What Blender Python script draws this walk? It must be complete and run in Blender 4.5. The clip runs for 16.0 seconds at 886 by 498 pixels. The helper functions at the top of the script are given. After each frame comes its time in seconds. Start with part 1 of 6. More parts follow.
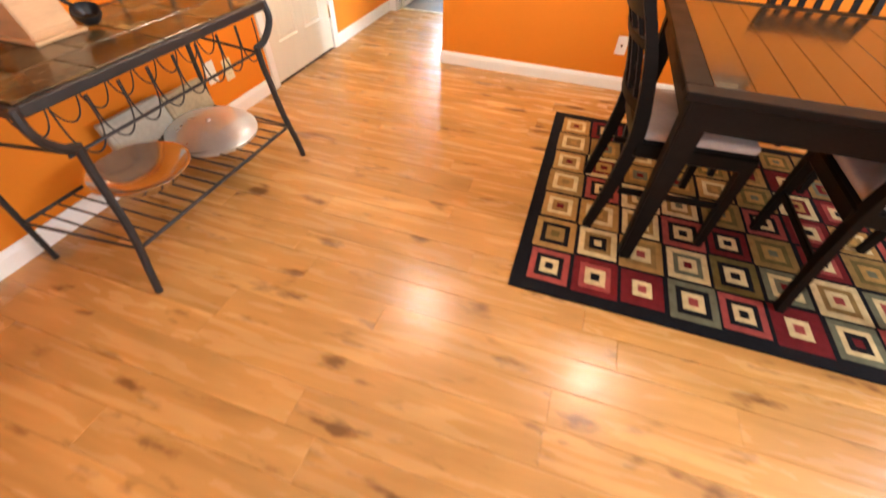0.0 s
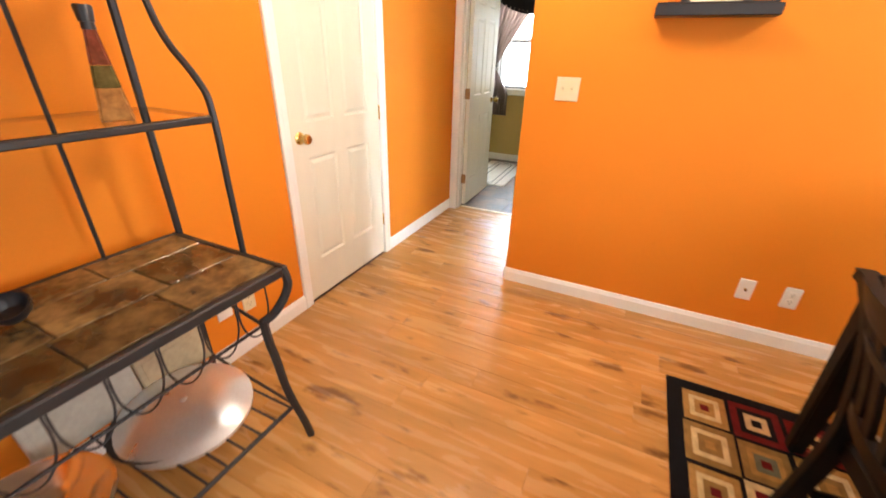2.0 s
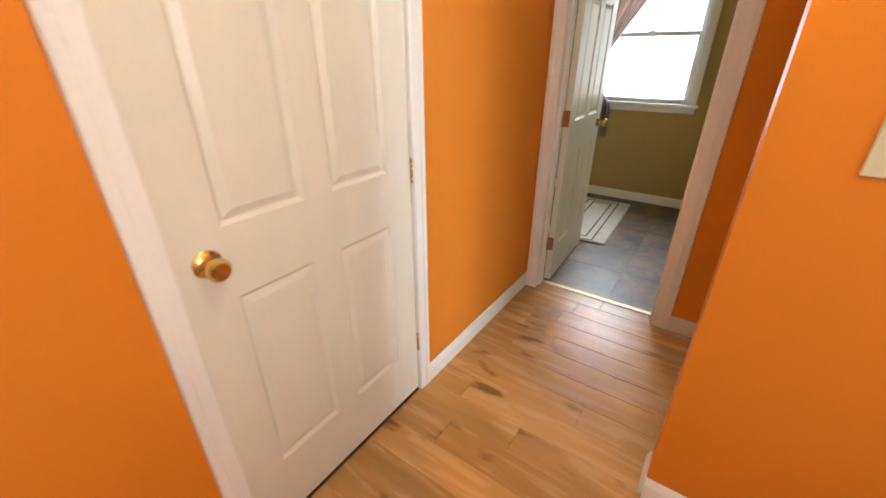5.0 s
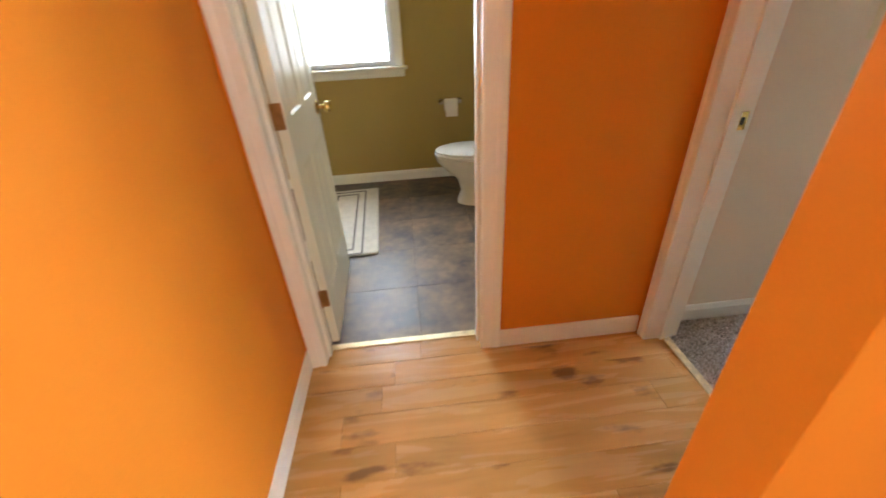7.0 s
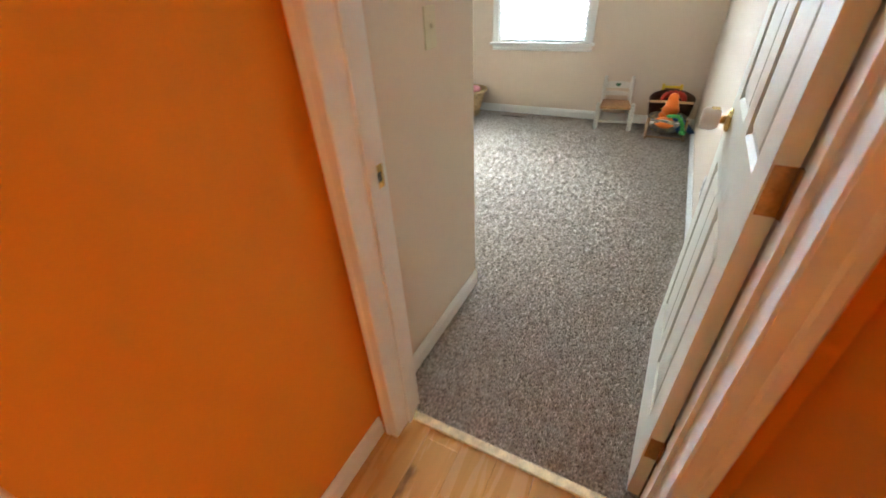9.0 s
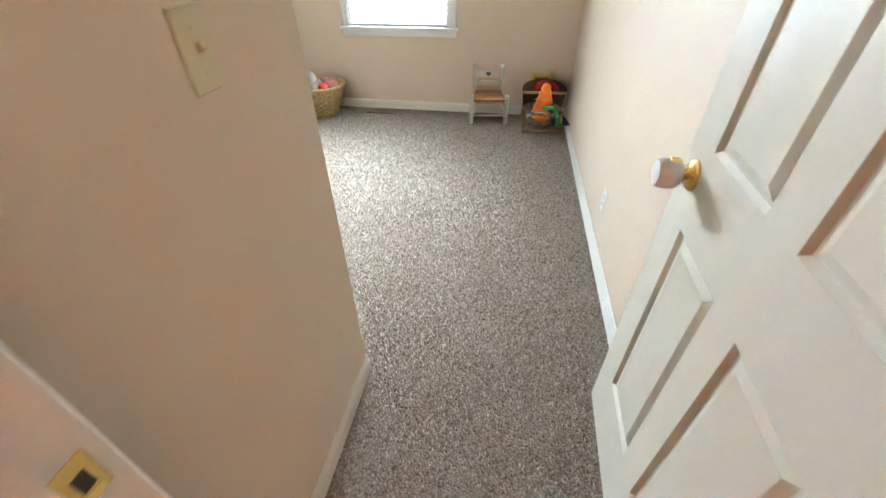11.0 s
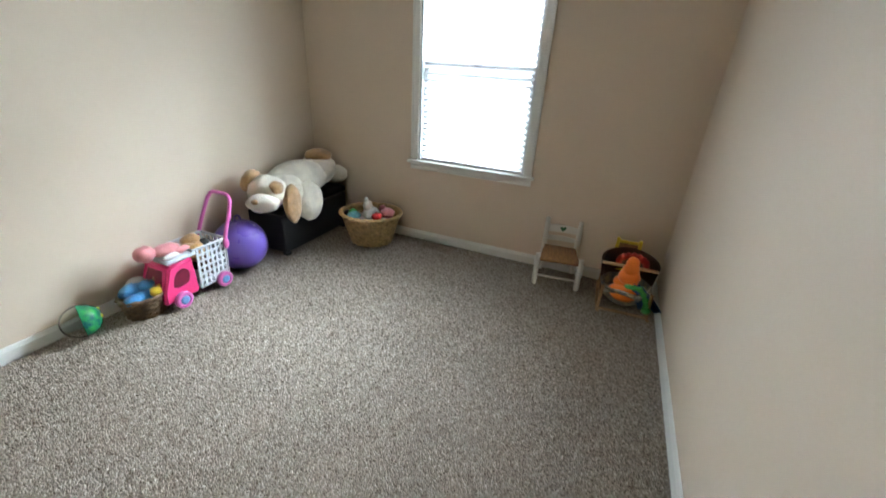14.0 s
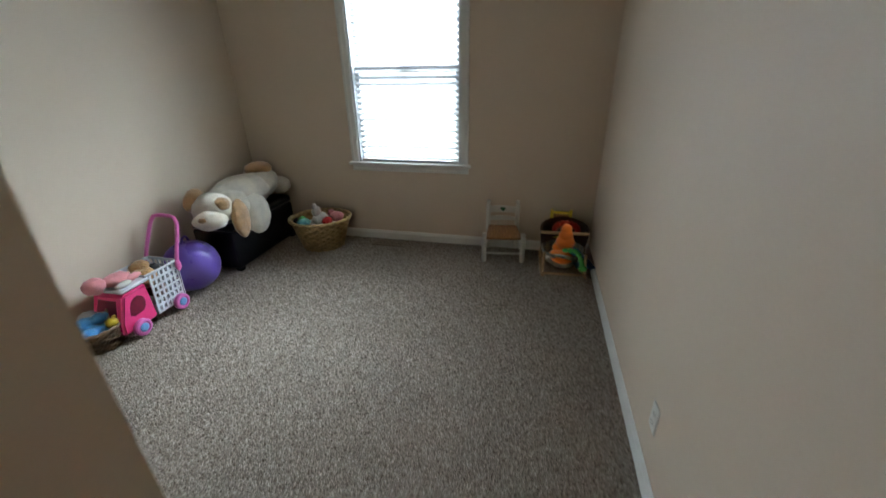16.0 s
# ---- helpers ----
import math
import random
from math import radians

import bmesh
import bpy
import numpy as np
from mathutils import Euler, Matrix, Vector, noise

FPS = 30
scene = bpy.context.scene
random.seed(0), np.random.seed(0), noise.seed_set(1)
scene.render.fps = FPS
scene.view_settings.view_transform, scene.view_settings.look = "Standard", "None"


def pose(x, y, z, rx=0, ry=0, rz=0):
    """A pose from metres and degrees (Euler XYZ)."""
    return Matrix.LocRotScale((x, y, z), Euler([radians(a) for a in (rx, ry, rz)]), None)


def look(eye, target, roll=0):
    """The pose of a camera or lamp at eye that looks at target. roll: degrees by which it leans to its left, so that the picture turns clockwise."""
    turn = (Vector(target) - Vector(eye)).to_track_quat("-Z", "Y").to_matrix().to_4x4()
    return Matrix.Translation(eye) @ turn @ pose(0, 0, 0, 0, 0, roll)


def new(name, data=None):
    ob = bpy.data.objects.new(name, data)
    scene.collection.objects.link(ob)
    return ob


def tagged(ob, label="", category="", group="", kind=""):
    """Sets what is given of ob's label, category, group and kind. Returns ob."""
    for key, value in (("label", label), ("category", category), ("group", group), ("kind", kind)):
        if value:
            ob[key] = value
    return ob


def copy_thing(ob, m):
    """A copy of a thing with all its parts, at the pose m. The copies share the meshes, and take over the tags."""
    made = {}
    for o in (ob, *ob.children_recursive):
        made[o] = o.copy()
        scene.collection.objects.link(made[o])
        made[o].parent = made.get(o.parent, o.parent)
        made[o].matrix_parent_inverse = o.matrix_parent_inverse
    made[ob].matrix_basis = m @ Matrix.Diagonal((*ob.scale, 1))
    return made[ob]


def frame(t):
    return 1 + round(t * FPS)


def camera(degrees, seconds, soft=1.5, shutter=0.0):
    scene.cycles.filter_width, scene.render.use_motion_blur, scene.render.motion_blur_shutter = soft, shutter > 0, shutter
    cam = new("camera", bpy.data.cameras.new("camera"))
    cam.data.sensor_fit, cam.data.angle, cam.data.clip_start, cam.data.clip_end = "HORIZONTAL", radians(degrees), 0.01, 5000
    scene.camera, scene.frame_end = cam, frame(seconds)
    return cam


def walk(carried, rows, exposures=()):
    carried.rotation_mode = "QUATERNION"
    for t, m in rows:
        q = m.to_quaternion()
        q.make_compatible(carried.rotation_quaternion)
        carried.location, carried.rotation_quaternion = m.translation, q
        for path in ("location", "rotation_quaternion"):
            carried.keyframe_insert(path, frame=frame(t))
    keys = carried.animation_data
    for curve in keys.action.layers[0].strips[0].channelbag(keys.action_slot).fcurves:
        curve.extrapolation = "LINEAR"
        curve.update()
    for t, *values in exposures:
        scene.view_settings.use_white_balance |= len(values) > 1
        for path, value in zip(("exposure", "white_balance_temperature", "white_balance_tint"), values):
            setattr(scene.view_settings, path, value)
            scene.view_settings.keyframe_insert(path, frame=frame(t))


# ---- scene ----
cam = camera(96.6, 16.0, soft=1.6, shutter=0.5)
PATH = [
    (0, (1.005, -3.083, 1.242), (0.603, -1.762, -0.204), 2.1),
    (0.5, (0.845, -2.932, 1.223), (0.398, -1.448, -0.04), 1.9),
    (1, (0.705, -2.738, 1.262), (0.155, -1.138, 0.197), 0.7),
    (1.5, (0.68, -2.472, 1.336), (-0.018, -0.84, 0.414), 2.1),
    (2, (0.599, -2.275, 1.345), (-0.162, -0.65, 0.461), 1.7),
    (2.5, (0.437, -2.092, 1.358), (-0.366, -0.444, 0.557), 0.7),
    (3, (0.325, -1.905, 1.366), (-0.529, -0.305, 0.522), 0.5),
    (3.5, (0.24, -1.658, 1.4), (-0.828, -0.153, 0.631), 1.6),
    (3.7, (0.213, -1.579, 1.409), (-0.938, -0.142, 0.628), 0.6),
    (5.8, (-0.273, -0.764, 1.32), (-0.969, 0.858, 0.379), 0.8),
    (6, (-0.323, -0.681, 1.317), (-0.844, 1.006, 0.378), 0.9),
    (6.5, (-0.407, -0.472, 1.301), (-0.518, 1.243, 0.279), -2.1),
    (7, (-0.405, -0.225, 1.317), (-0.271, 1.482, 0.283), -3.1),
    (7.5, (-0.349, -0.028, 1.318), (0.186, 1.589, 0.27), -2.4),
    (8, (-0.272, 0.163, 1.346), (0.774, 1.499, 0.288), -3.0),
    (8.5, (-0.189, 0.294, 1.349), (1.128, 1.295, 0.225), -4.0),
    (9, (-0.006, 0.426, 1.354), (1.422, 1.242, 0.216), -3.7),
    (9.5, (0.176, 0.509, 1.347), (1.687, 1.1, 0.177), -1.0),
    (10, (0.349, 0.601, 1.358), (1.915, 1.028, 0.189), -2.8),
    (10.2, (0.404, 0.632, 1.354), (1.974, 0.984, 0.166), -2.9),
    (12.3, (1.076, 0.64, 1.354), (2.625, 0.865, 0.109), 0.8),
    (12.5, (1.178, 0.644, 1.387), (2.745, 0.881, 0.168), 1.1),
    (13, (1.299, 0.656, 1.42), (2.887, 1.099, 0.288), 2.2),
    (13.5, (1.403, 0.637, 1.474), (3.05, 1.179, 0.478), 3.9),
    (14, (1.461, 0.635, 1.51), (3.134, 1.313, 0.648), 3.2),
    (14.5, (1.505, 0.583, 1.55), (3.216, 1.329, 0.832), 2.0),
    (15, (1.478, 0.603, 1.544), (3.229, 1.329, 0.905), 1.6),
    (15.5, (1.42, 0.61, 1.538), (3.184, 1.19, 0.795), 0.4),
    (16, (1.233, 0.628, 1.51), (2.994, 1.042, 0.658), -1.2),
]
EXPOSURES = [(0, 0.1), (1, 0.2), (1.5, 0.1), (2, -0.15), (2.5, -0.4), (3.5, -0.75), (5.8, -0.8), (6.5, -0.75), (7, -0.3), (8, -0.15), (8.5, -0.15),
             (9, -0.1), (9.5, 0.0), (10, 0.15), (12.5, -0.45), (13.5, -0.8), (14.5, -1.6), (15, -1.85), (16, -2.05)]
walk(cam, [(t, look(eye, target, roll)) for t, eye, target, roll in PATH], EXPOSURES)

# ---- world and light ----
world = bpy.data.worlds.new("sky")
scene.world = world
world.use_nodes = True
wn = world.node_tree.nodes
sky = wn.new("ShaderNodeTexSky")
sky.sky_type, sky.sun_disc = "NISHITA", False
sky.sun_elevation, sky.sun_rotation = radians(58), radians(80)
wn["Background"].inputs["Strength"].default_value = 0.1
world.node_tree.links.new(sky.outputs[0], wn["Background"].inputs["Color"])


def lamp(name, kind, m, energy, color, **more):
    data = bpy.data.lights.new(name, kind)
    data.energy, data.color = energy, color
    for key in more:
        if key == "size":
            data.size = more[key]
        if key == "size_y":
            data.shape, data.size_y = "RECTANGLE", more[key]
        if key == "angle":
            data.angle = more[key]
        if key == "radius":
            data.shadow_soft_size = more[key]
    ob = new(name, data)
    ob.matrix_world = m
    return ob


# area lamps for the sky: high outside the playroom, bathroom window, two assumed dining openings
lamp("sky_playroom", "AREA", look((6.0, 1.3, 3.5), (4.5, 1.69, 1.45)), 4500, (0.745, 0.862, 1.0), size=1.8, size_y=1.2)
lamp("sky_bath", "AREA", look((-0.80, 3.75, 1.55), (-0.80, 2.5, 1.5)), 310, (0.80, 0.90, 1.0), size=1.5, size_y=1.7)
lamp("sky_dining", "AREA", look((1.4, -4.98, 1.15), (1.4, -3.5, 1.0)), 42, (0.93, 0.97, 1.0), size=1.7, size_y=2.0)
lamp("sky_side", "AREA", look((4.26, -2.0, 1.5), (3.0, -2.0, 1.2)), 115, (0.93, 0.97, 1.0), size=1.5, size_y=1.2)
CEILING_LIGHTS = ((0.08, -0.72), (1.85, -1.0))
for x, y in CEILING_LIGHTS:
    lamp("ceiling_bulb", "POINT", pose(x, y, 2.27), 55, (1.0, 0.87, 0.70), radius=0.10)
lamp("sun", "SUN", look((10, 1.2, 12), (3.2, 1.5, 0)), 2.5, (1.0, 0.94, 0.85), angle=radians(0.5))


# ---- mesh helpers ----
def part(name, bm, material, parent=None, label="", smooth=False):
    me = bpy.data.meshes.new(name)
    bm.normal_update()
    bm.to_mesh(me)
    bm.free()
    for m in material if isinstance(material, (list, tuple)) else [material]:
        me.materials.append(m)
    if smooth:
        me.polygons.foreach_set("use_smooth", [True] * len(me.polygons))
        me.set_sharp_from_angle(angle=radians(38))
    ob = new(name, me)
    if parent:
        ob.parent = parent
    return tagged(ob, label)


def thing(name, m, label, category, group=""):
    ob = new(name)
    ob.empty_display_size = 0.1
    ob.matrix_world = m
    return tagged(ob, label, category, group)


def struct(ob, label="", category=""):
    return tagged(ob, label, category, kind="structure")


def box(bm, x0, x1, y0, y1, z0, z1, mi=0, bevel=0.0, seg=1):
    v = [bm.verts.new((x, y, z)) for x in (x0, x1) for y in (y0, y1) for z in (z0, z1)]
    fs = [bm.faces.new([v[i] for i in q]) for q in ((0, 1, 3, 2), (4, 6, 7, 5), (0, 4, 5, 1), (2, 3, 7, 6), (0, 2, 6, 4), (1, 5, 7, 3))]
    for f in fs:
        f.material_index = mi
    if bevel:
        es = list({e for f in fs for e in f.edges})
        bmesh.ops.bevel(bm, geom=es, offset=bevel, segments=seg, profile=0.5, affect="EDGES", clamp_overlap=True)
    return v


def boxes(*specs, bevel=0.0):
    bm = bmesh.new()
    for s in specs:
        box(bm, *s, bevel=bevel)
    return bm


def turn_all(bm, m):
    bmesh.ops.transform(bm, matrix=m, verts=bm.verts)
    return bm


def tube(bm, pts, r, n=8, closed=False, flat=1.0, mi=0):
    """A round bar along points; r may be a list."""
    pts = [Vector(p) for p in pts]
    rings, side = [], None
    for i, p in enumerate(pts):
        a = pts[i - 1] if i or closed else p
        b = pts[(i + 1) % len(pts)] if i < len(pts) - 1 or closed else p
        d = (b - a).normalized()
        if side is None:
            side = d.orthogonal().normalized()
        side = (side - d * side.dot(d)).normalized()
        up = d.cross(side)
        rr = r[i] if isinstance(r, (list, tuple)) else r
        rings.append([bm.verts.new(p + rr * (math.cos(k * math.tau / n) * side + flat * math.sin(k * math.tau / n) * up)) for k in range(n)])
    last = len(rings) if closed else len(rings) - 1
    for i in range(last):
        a, b = rings[i], rings[(i + 1) % len(rings)]
        for k in range(n):
            f = bm.faces.new((a[k], a[(k + 1) % n], b[(k + 1) % n], b[k]))
            f.material_index = mi
    if not closed:
        bm.faces.new(rings[0][::-1]).material_index = mi
        bm.faces.new(rings[-1]).material_index = mi
    return bm


def lathe(bm, profile, n=24, m=None, mi=0, wobble=0.0):
    """A turned shape from (radius, height) pairs."""
    rings = []
    for r, z in profile:
        if r < 1e-5:
            rings.append([bm.verts.new((0, 0, z))])
        else:
            rings.append([bm.verts.new((r * math.cos(k * math.tau / n), r * math.sin(k * math.tau / n), z)) for k in range(n)])
    for a, b in zip(rings, rings[1:]):
        for k in range(n):
            q = [a[k % len(a)], a[(k + 1) % len(a)], b[(k + 1) % len(b)], b[k % len(b)]]
            q = list(dict.fromkeys(q))
            if len(q) > 2:
                bm.faces.new(q).material_index = mi
    if m is not None:
        bmesh.ops.transform(bm, matrix=m, verts=[v for ring in rings for v in ring])
    return bm


def blob(bm, c, r, m=None, seg=16, lump=0.0, freq=3.0, mi=0):
    """A lumpy ellipsoid, for plush and cushions."""
    made = bmesh.ops.create_uvsphere(bm, u_segments=seg, v_segments=max(6, seg * 2 // 3), radius=1.0)["verts"]
    for v in made:
        k = 1 + lump * noise.noise(v.co * freq + Vector(c) * 7)
        v.co = Vector((v.co.x * r[0] * k, v.co.y * r[1] * k, v.co.z * r[2] * k))
        v.co = (m @ v.co if m is not None else v.co) + Vector(c)
    for f in {f for v in made for f in v.link_faces}:
        f.material_index = mi
    return made


def bez(points, steps=8):
    """A smooth line through the points (Catmull-Rom)."""
    p = [Vector(q) for q in points]
    p = [2 * p[0] - p[1], *p, 2 * p[-1] - p[-2]]
    out = []
    for i in range(1, len(p) - 2):
        a, b, c, d = p[i - 1:i + 3]
        for k in range(steps):
            t = k / steps
            out.append(0.5 * (2 * b + (c - a) * t + (2 * a - 5 * b + 4 * c - d) * t * t + (3 * b - a - 3 * c + d) * t ** 3))
    return [*out, p[-2]]


# ---- materials ----
def material(name, color, rough=0.5, metal=0.0, var=0.12, scale=4.0, fine=60.0, bump=0.1, depth=0.002, spec=0.5, stretch=(1, 1, 1), dark=None, coat=0.0, sheen=0.0, rvar=0.1, perobj=0.0):
    """A surface with stains at one scale, grain and relief at a finer one."""
    m = bpy.data.materials.new(name)
    m.use_nodes = True
    nt, b = m.node_tree, m.node_tree.nodes["Principled BSDF"]
    node, link = nt.nodes.new, nt.links.new
    tc, mp = node("ShaderNodeTexCoord"), node("ShaderNodeMapping")
    mp.inputs["Scale"].default_value = stretch
    link(tc.outputs["Object"], mp.inputs["Vector"])
    n1, n2 = node("ShaderNodeTexNoise"), node("ShaderNodeTexNoise")
    n1.inputs["Scale"].default_value, n1.inputs["Detail"].default_value = scale, 5
    n2.inputs["Scale"].default_value, n2.inputs["Detail"].default_value = fine, 4
    where = mp.outputs[0]
    if perobj:
        own, shift = node("ShaderNodeObjectInfo"), node("ShaderNodeVectorMath")
        shift.operation = "MULTIPLY_ADD"
        link(own.outputs["Random"], shift.inputs[0])
        shift.inputs[1].default_value = (31, 47, 23)
        link(where, shift.inputs[2])
        where = shift.outputs[0]
    for n in (n1, n2):
        link(where, n.inputs["Vector"])
    add = node("ShaderNodeMath")
    add.operation = "MULTIPLY_ADD"
    link(n2.outputs["Fac"], add.inputs[0])
    add.inputs[1].default_value = 0.45
    link(n1.outputs["Fac"], add.inputs[2])
    ramp = node("ShaderNodeValToRGB")
    lo = dark or [c * (1 - var) for c in color]
    hi = [min(1, c * (1 + var * 0.6)) for c in color]
    ramp.color_ramp.elements[0].position, ramp.color_ramp.elements[1].position = 0.55, 1.05
    ramp.color_ramp.elements[0].color, ramp.color_ramp.elements[1].color = (*lo, 1), (*hi, 1)
    link(add.outputs[0], ramp.inputs["Fac"])
    col = ramp.outputs["Color"]
    if perobj:
        info, hsv, mr = node("ShaderNodeObjectInfo"), node("ShaderNodeHueSaturation"), node("ShaderNodeMapRange")
        link(info.outputs["Random"], mr.inputs["Value"])
        mr.inputs["To Min"].default_value, mr.inputs["To Max"].default_value = 1 - perobj, 1 + perobj
        link(mr.outputs[0], hsv.inputs["Value"])
        link(col, hsv.inputs["Color"])
        col = hsv.outputs["Color"]
    link(col, b.inputs["Base Color"])
    rr = node("ShaderNodeMapRange")
    link(n1.outputs["Fac"], rr.inputs["Value"])
    rr.inputs["To Min"].default_value, rr.inputs["To Max"].default_value = max(0.02, rough - rvar), min(1, rough + rvar)
    link(rr.outputs[0], b.inputs["Roughness"])
    b.inputs["Metallic"].default_value = metal
    b.inputs["Specular IOR Level"].default_value = spec
    b.inputs["Coat Weight"].default_value = coat
    b.inputs["Sheen Weight"].default_value = sheen
    if bump:
        bp = node("ShaderNodeBump")
        bp.inputs["Strength"].default_value, bp.inputs["Distance"].default_value = bump, depth
        link(n2.outputs["Fac"], bp.inputs["Height"])
        link(bp.outputs[0], b.inputs["Normal"])
    return m


def glass(name, tint=(1, 1, 1), rough=0.0):
    m = bpy.data.materials.new(name)
    m.use_nodes = True
    b = m.node_tree.nodes["Principled BSDF"]
    b.inputs["Base Color"].default_value = (*tint, 1)
    b.inputs["Transmission Weight"].default_value, b.inputs["Roughness"].default_value = 1.0, rough
    b.inputs["IOR"].default_value = 1.45
    return m


def plank_wood():
    """Laminate planks with grain along x, dark knots and a tone of its own for each plank."""
    m = bpy.data.materials.new("laminate")
    m.use_nodes = True
    nt, b = m.node_tree, m.node_tree.nodes["Principled BSDF"]
    node, link = nt.nodes.new, nt.links.new
    tc, info = node("ShaderNodeTexCoord"), node("ShaderNodeObjectInfo")
    off = node("ShaderNodeVectorMath")
    off.operation = "MULTIPLY_ADD"
    link(info.outputs["Random"], off.inputs[0])
    off.inputs[1].default_value = (37, 53, 19)
    link(tc.outputs["Object"], off.inputs[2])
    grain, big, knot = node("ShaderNodeMapping"), node("ShaderNodeMapping"), node("ShaderNodeMapping")
    grain.inputs["Scale"].default_value, big.inputs["Scale"].default_value, knot.inputs["Scale"].default_value = (1.2, 11, 1), (1.2, 6, 1), (2.3, 6.2, 1)
    for mp in (grain, big, knot):
        link(off.outputs[0], mp.inputs["Vector"])
    g, s, k = node("ShaderNodeTexNoise"), node("ShaderNodeTexNoise"), node("ShaderNodeTexNoise")
    g.inputs["Scale"].default_value, g.inputs["Detail"].default_value, g.inputs["Distortion"].default_value = 2.0, 7, 0.6
    s.inputs["Scale"].default_value, s.inputs["Detail"].default_value = 1.3, 3
    k.inputs["Scale"].default_value, k.inputs["Detail"].default_value = 2.0, 6
    link(grain.outputs[0], g.inputs["Vector"])
    link(big.outputs[0], s.inputs["Vector"])
    link(knot.outputs[0], k.inputs["Vector"])
    r1 = node("ShaderNodeValToRGB")
    e = r1.color_ramp.elements
    e[0].position, e[0].color = 0.25, (0.40, 0.205, 0.058, 1)
    e[1].position, e[1].color = 0.72, (0.54, 0.305, 0.100, 1)
    mid = e.new(0.48)
    mid.color = (0.485, 0.258, 0.080, 1)
    link(g.outputs["Fac"], r1.inputs["Fac"])
    r2 = node("ShaderNodeMapRange")
    r2.inputs["From Min"].default_value, r2.inputs["From Max"].default_value = 0.3, 0.7
    r2.inputs["To Min"].default_value, r2.inputs["To Max"].default_value = 0.82, 1.12
    link(s.outputs["Fac"], r2.inputs["Value"])
    hsv = node("ShaderNodeHueSaturation")
    link(r1.outputs["Color"], hsv.inputs["Color"])
    link(r2.outputs[0], hsv.inputs["Value"])
    r3 = node("ShaderNodeMapRange")
    r3.inputs["From Min"].default_value, r3.inputs["From Max"].default_value = 0.60, 0.70
    r3.inputs["To Max"].default_value = 0.74
    link(k.outputs["Fac"], r3.inputs["Value"])
    mix = node("ShaderNodeMix")
    mix.data_type = "RGBA"
    link(r3.outputs[0], mix.inputs["Factor"])
    link(hsv.outputs["Color"], mix.inputs["A"])
    mix.inputs["B"].default_value = (0.075, 0.024, 0.008, 1)
    tone = node("ShaderNodeMapRange")
    tone.inputs["To Min"].default_value, tone.inputs["To Max"].default_value = 0.90, 1.10
    link(info.outputs["Random"], tone.inputs["Value"])
    h2 = node("ShaderNodeHueSaturation")
    link(tone.outputs[0], h2.inputs["Value"])
    link(mix.outputs["Result"], h2.inputs["Color"])
    link(h2.outputs["Color"], b.inputs["Base Color"])
    rr = node("ShaderNodeMapRange")
    rr.inputs["To Min"].default_value, rr.inputs["To Max"].default_value = 0.17, 0.36
    link(g.outputs["Fac"], rr.inputs["Value"])
    link(rr.outputs[0], b.inputs["Roughness"])
    bp = node("ShaderNodeBump")
    bp.inputs["Strength"].default_value, bp.inputs["Distance"].default_value = 0.12, 0.0015
    link(g.outputs["Fac"], bp.inputs["Height"])
    link(bp.outputs[0], b.inputs["Normal"])
    return m


def island_pile(name, tones, rough=0.95):
    """Cut pile: each tuft takes one of a few tones."""
    m = bpy.data.materials.new(name)
    m.use_nodes = True
    nt, b = m.node_tree, m.node_tree.nodes["Principled BSDF"]
    node, link = nt.nodes.new, nt.links.new
    geo, ramp = node("ShaderNodeNewGeometry"), node("ShaderNodeValToRGB")
    link(geo.outputs["Random Per Island"], ramp.inputs["Fac"])
    e = ramp.color_ramp.elements
    for i, c in enumerate(tones):
        el = e[i] if i < 2 else e.new(0)
        el.position = 0
        el.color = (*c, 1)
    for i, el in enumerate(e):
        el.position = i / (len(tones) - 1)
    link(ramp.outputs["Color"], b.inputs["Base Color"])
    b.inputs["Roughness"].default_value = rough
    b.inputs["Specular IOR Level"].default_value = 0.1
    return m


def glow(name, color, strength, tone=(0.9, 0.95, 1.0), scale=1.5):
    m = bpy.data.materials.new(name)
    m.use_nodes = True
    nt = m.node_tree
    nt.nodes.remove(nt.nodes["Principled BSDF"])
    em, no, ra, tc = nt.nodes.new("ShaderNodeEmission"), nt.nodes.new("ShaderNodeTexNoise"), nt.nodes.new("ShaderNodeValToRGB"), nt.nodes.new("ShaderNodeTexCoord")
    no.inputs["Scale"].default_value, no.inputs["Detail"].default_value = scale, 6
    nt.links.new(tc.outputs["Object"], no.inputs["Vector"])
    nt.links.new(no.outputs["Fac"], ra.inputs["Fac"])
    ra.color_ramp.elements[0].position, ra.color_ramp.elements[1].position = 0.38, 0.55
    ra.color_ramp.elements[0].color, ra.color_ramp.elements[1].color = (*color, 1), (*tone, 1)
    nt.links.new(ra.outputs["Color"], em.inputs["Color"])
    em.inputs["Strength"].default_value = strength
    nt.links.new(em.outputs[0], nt.nodes["Material Output"].inputs["Surface"])
    return m


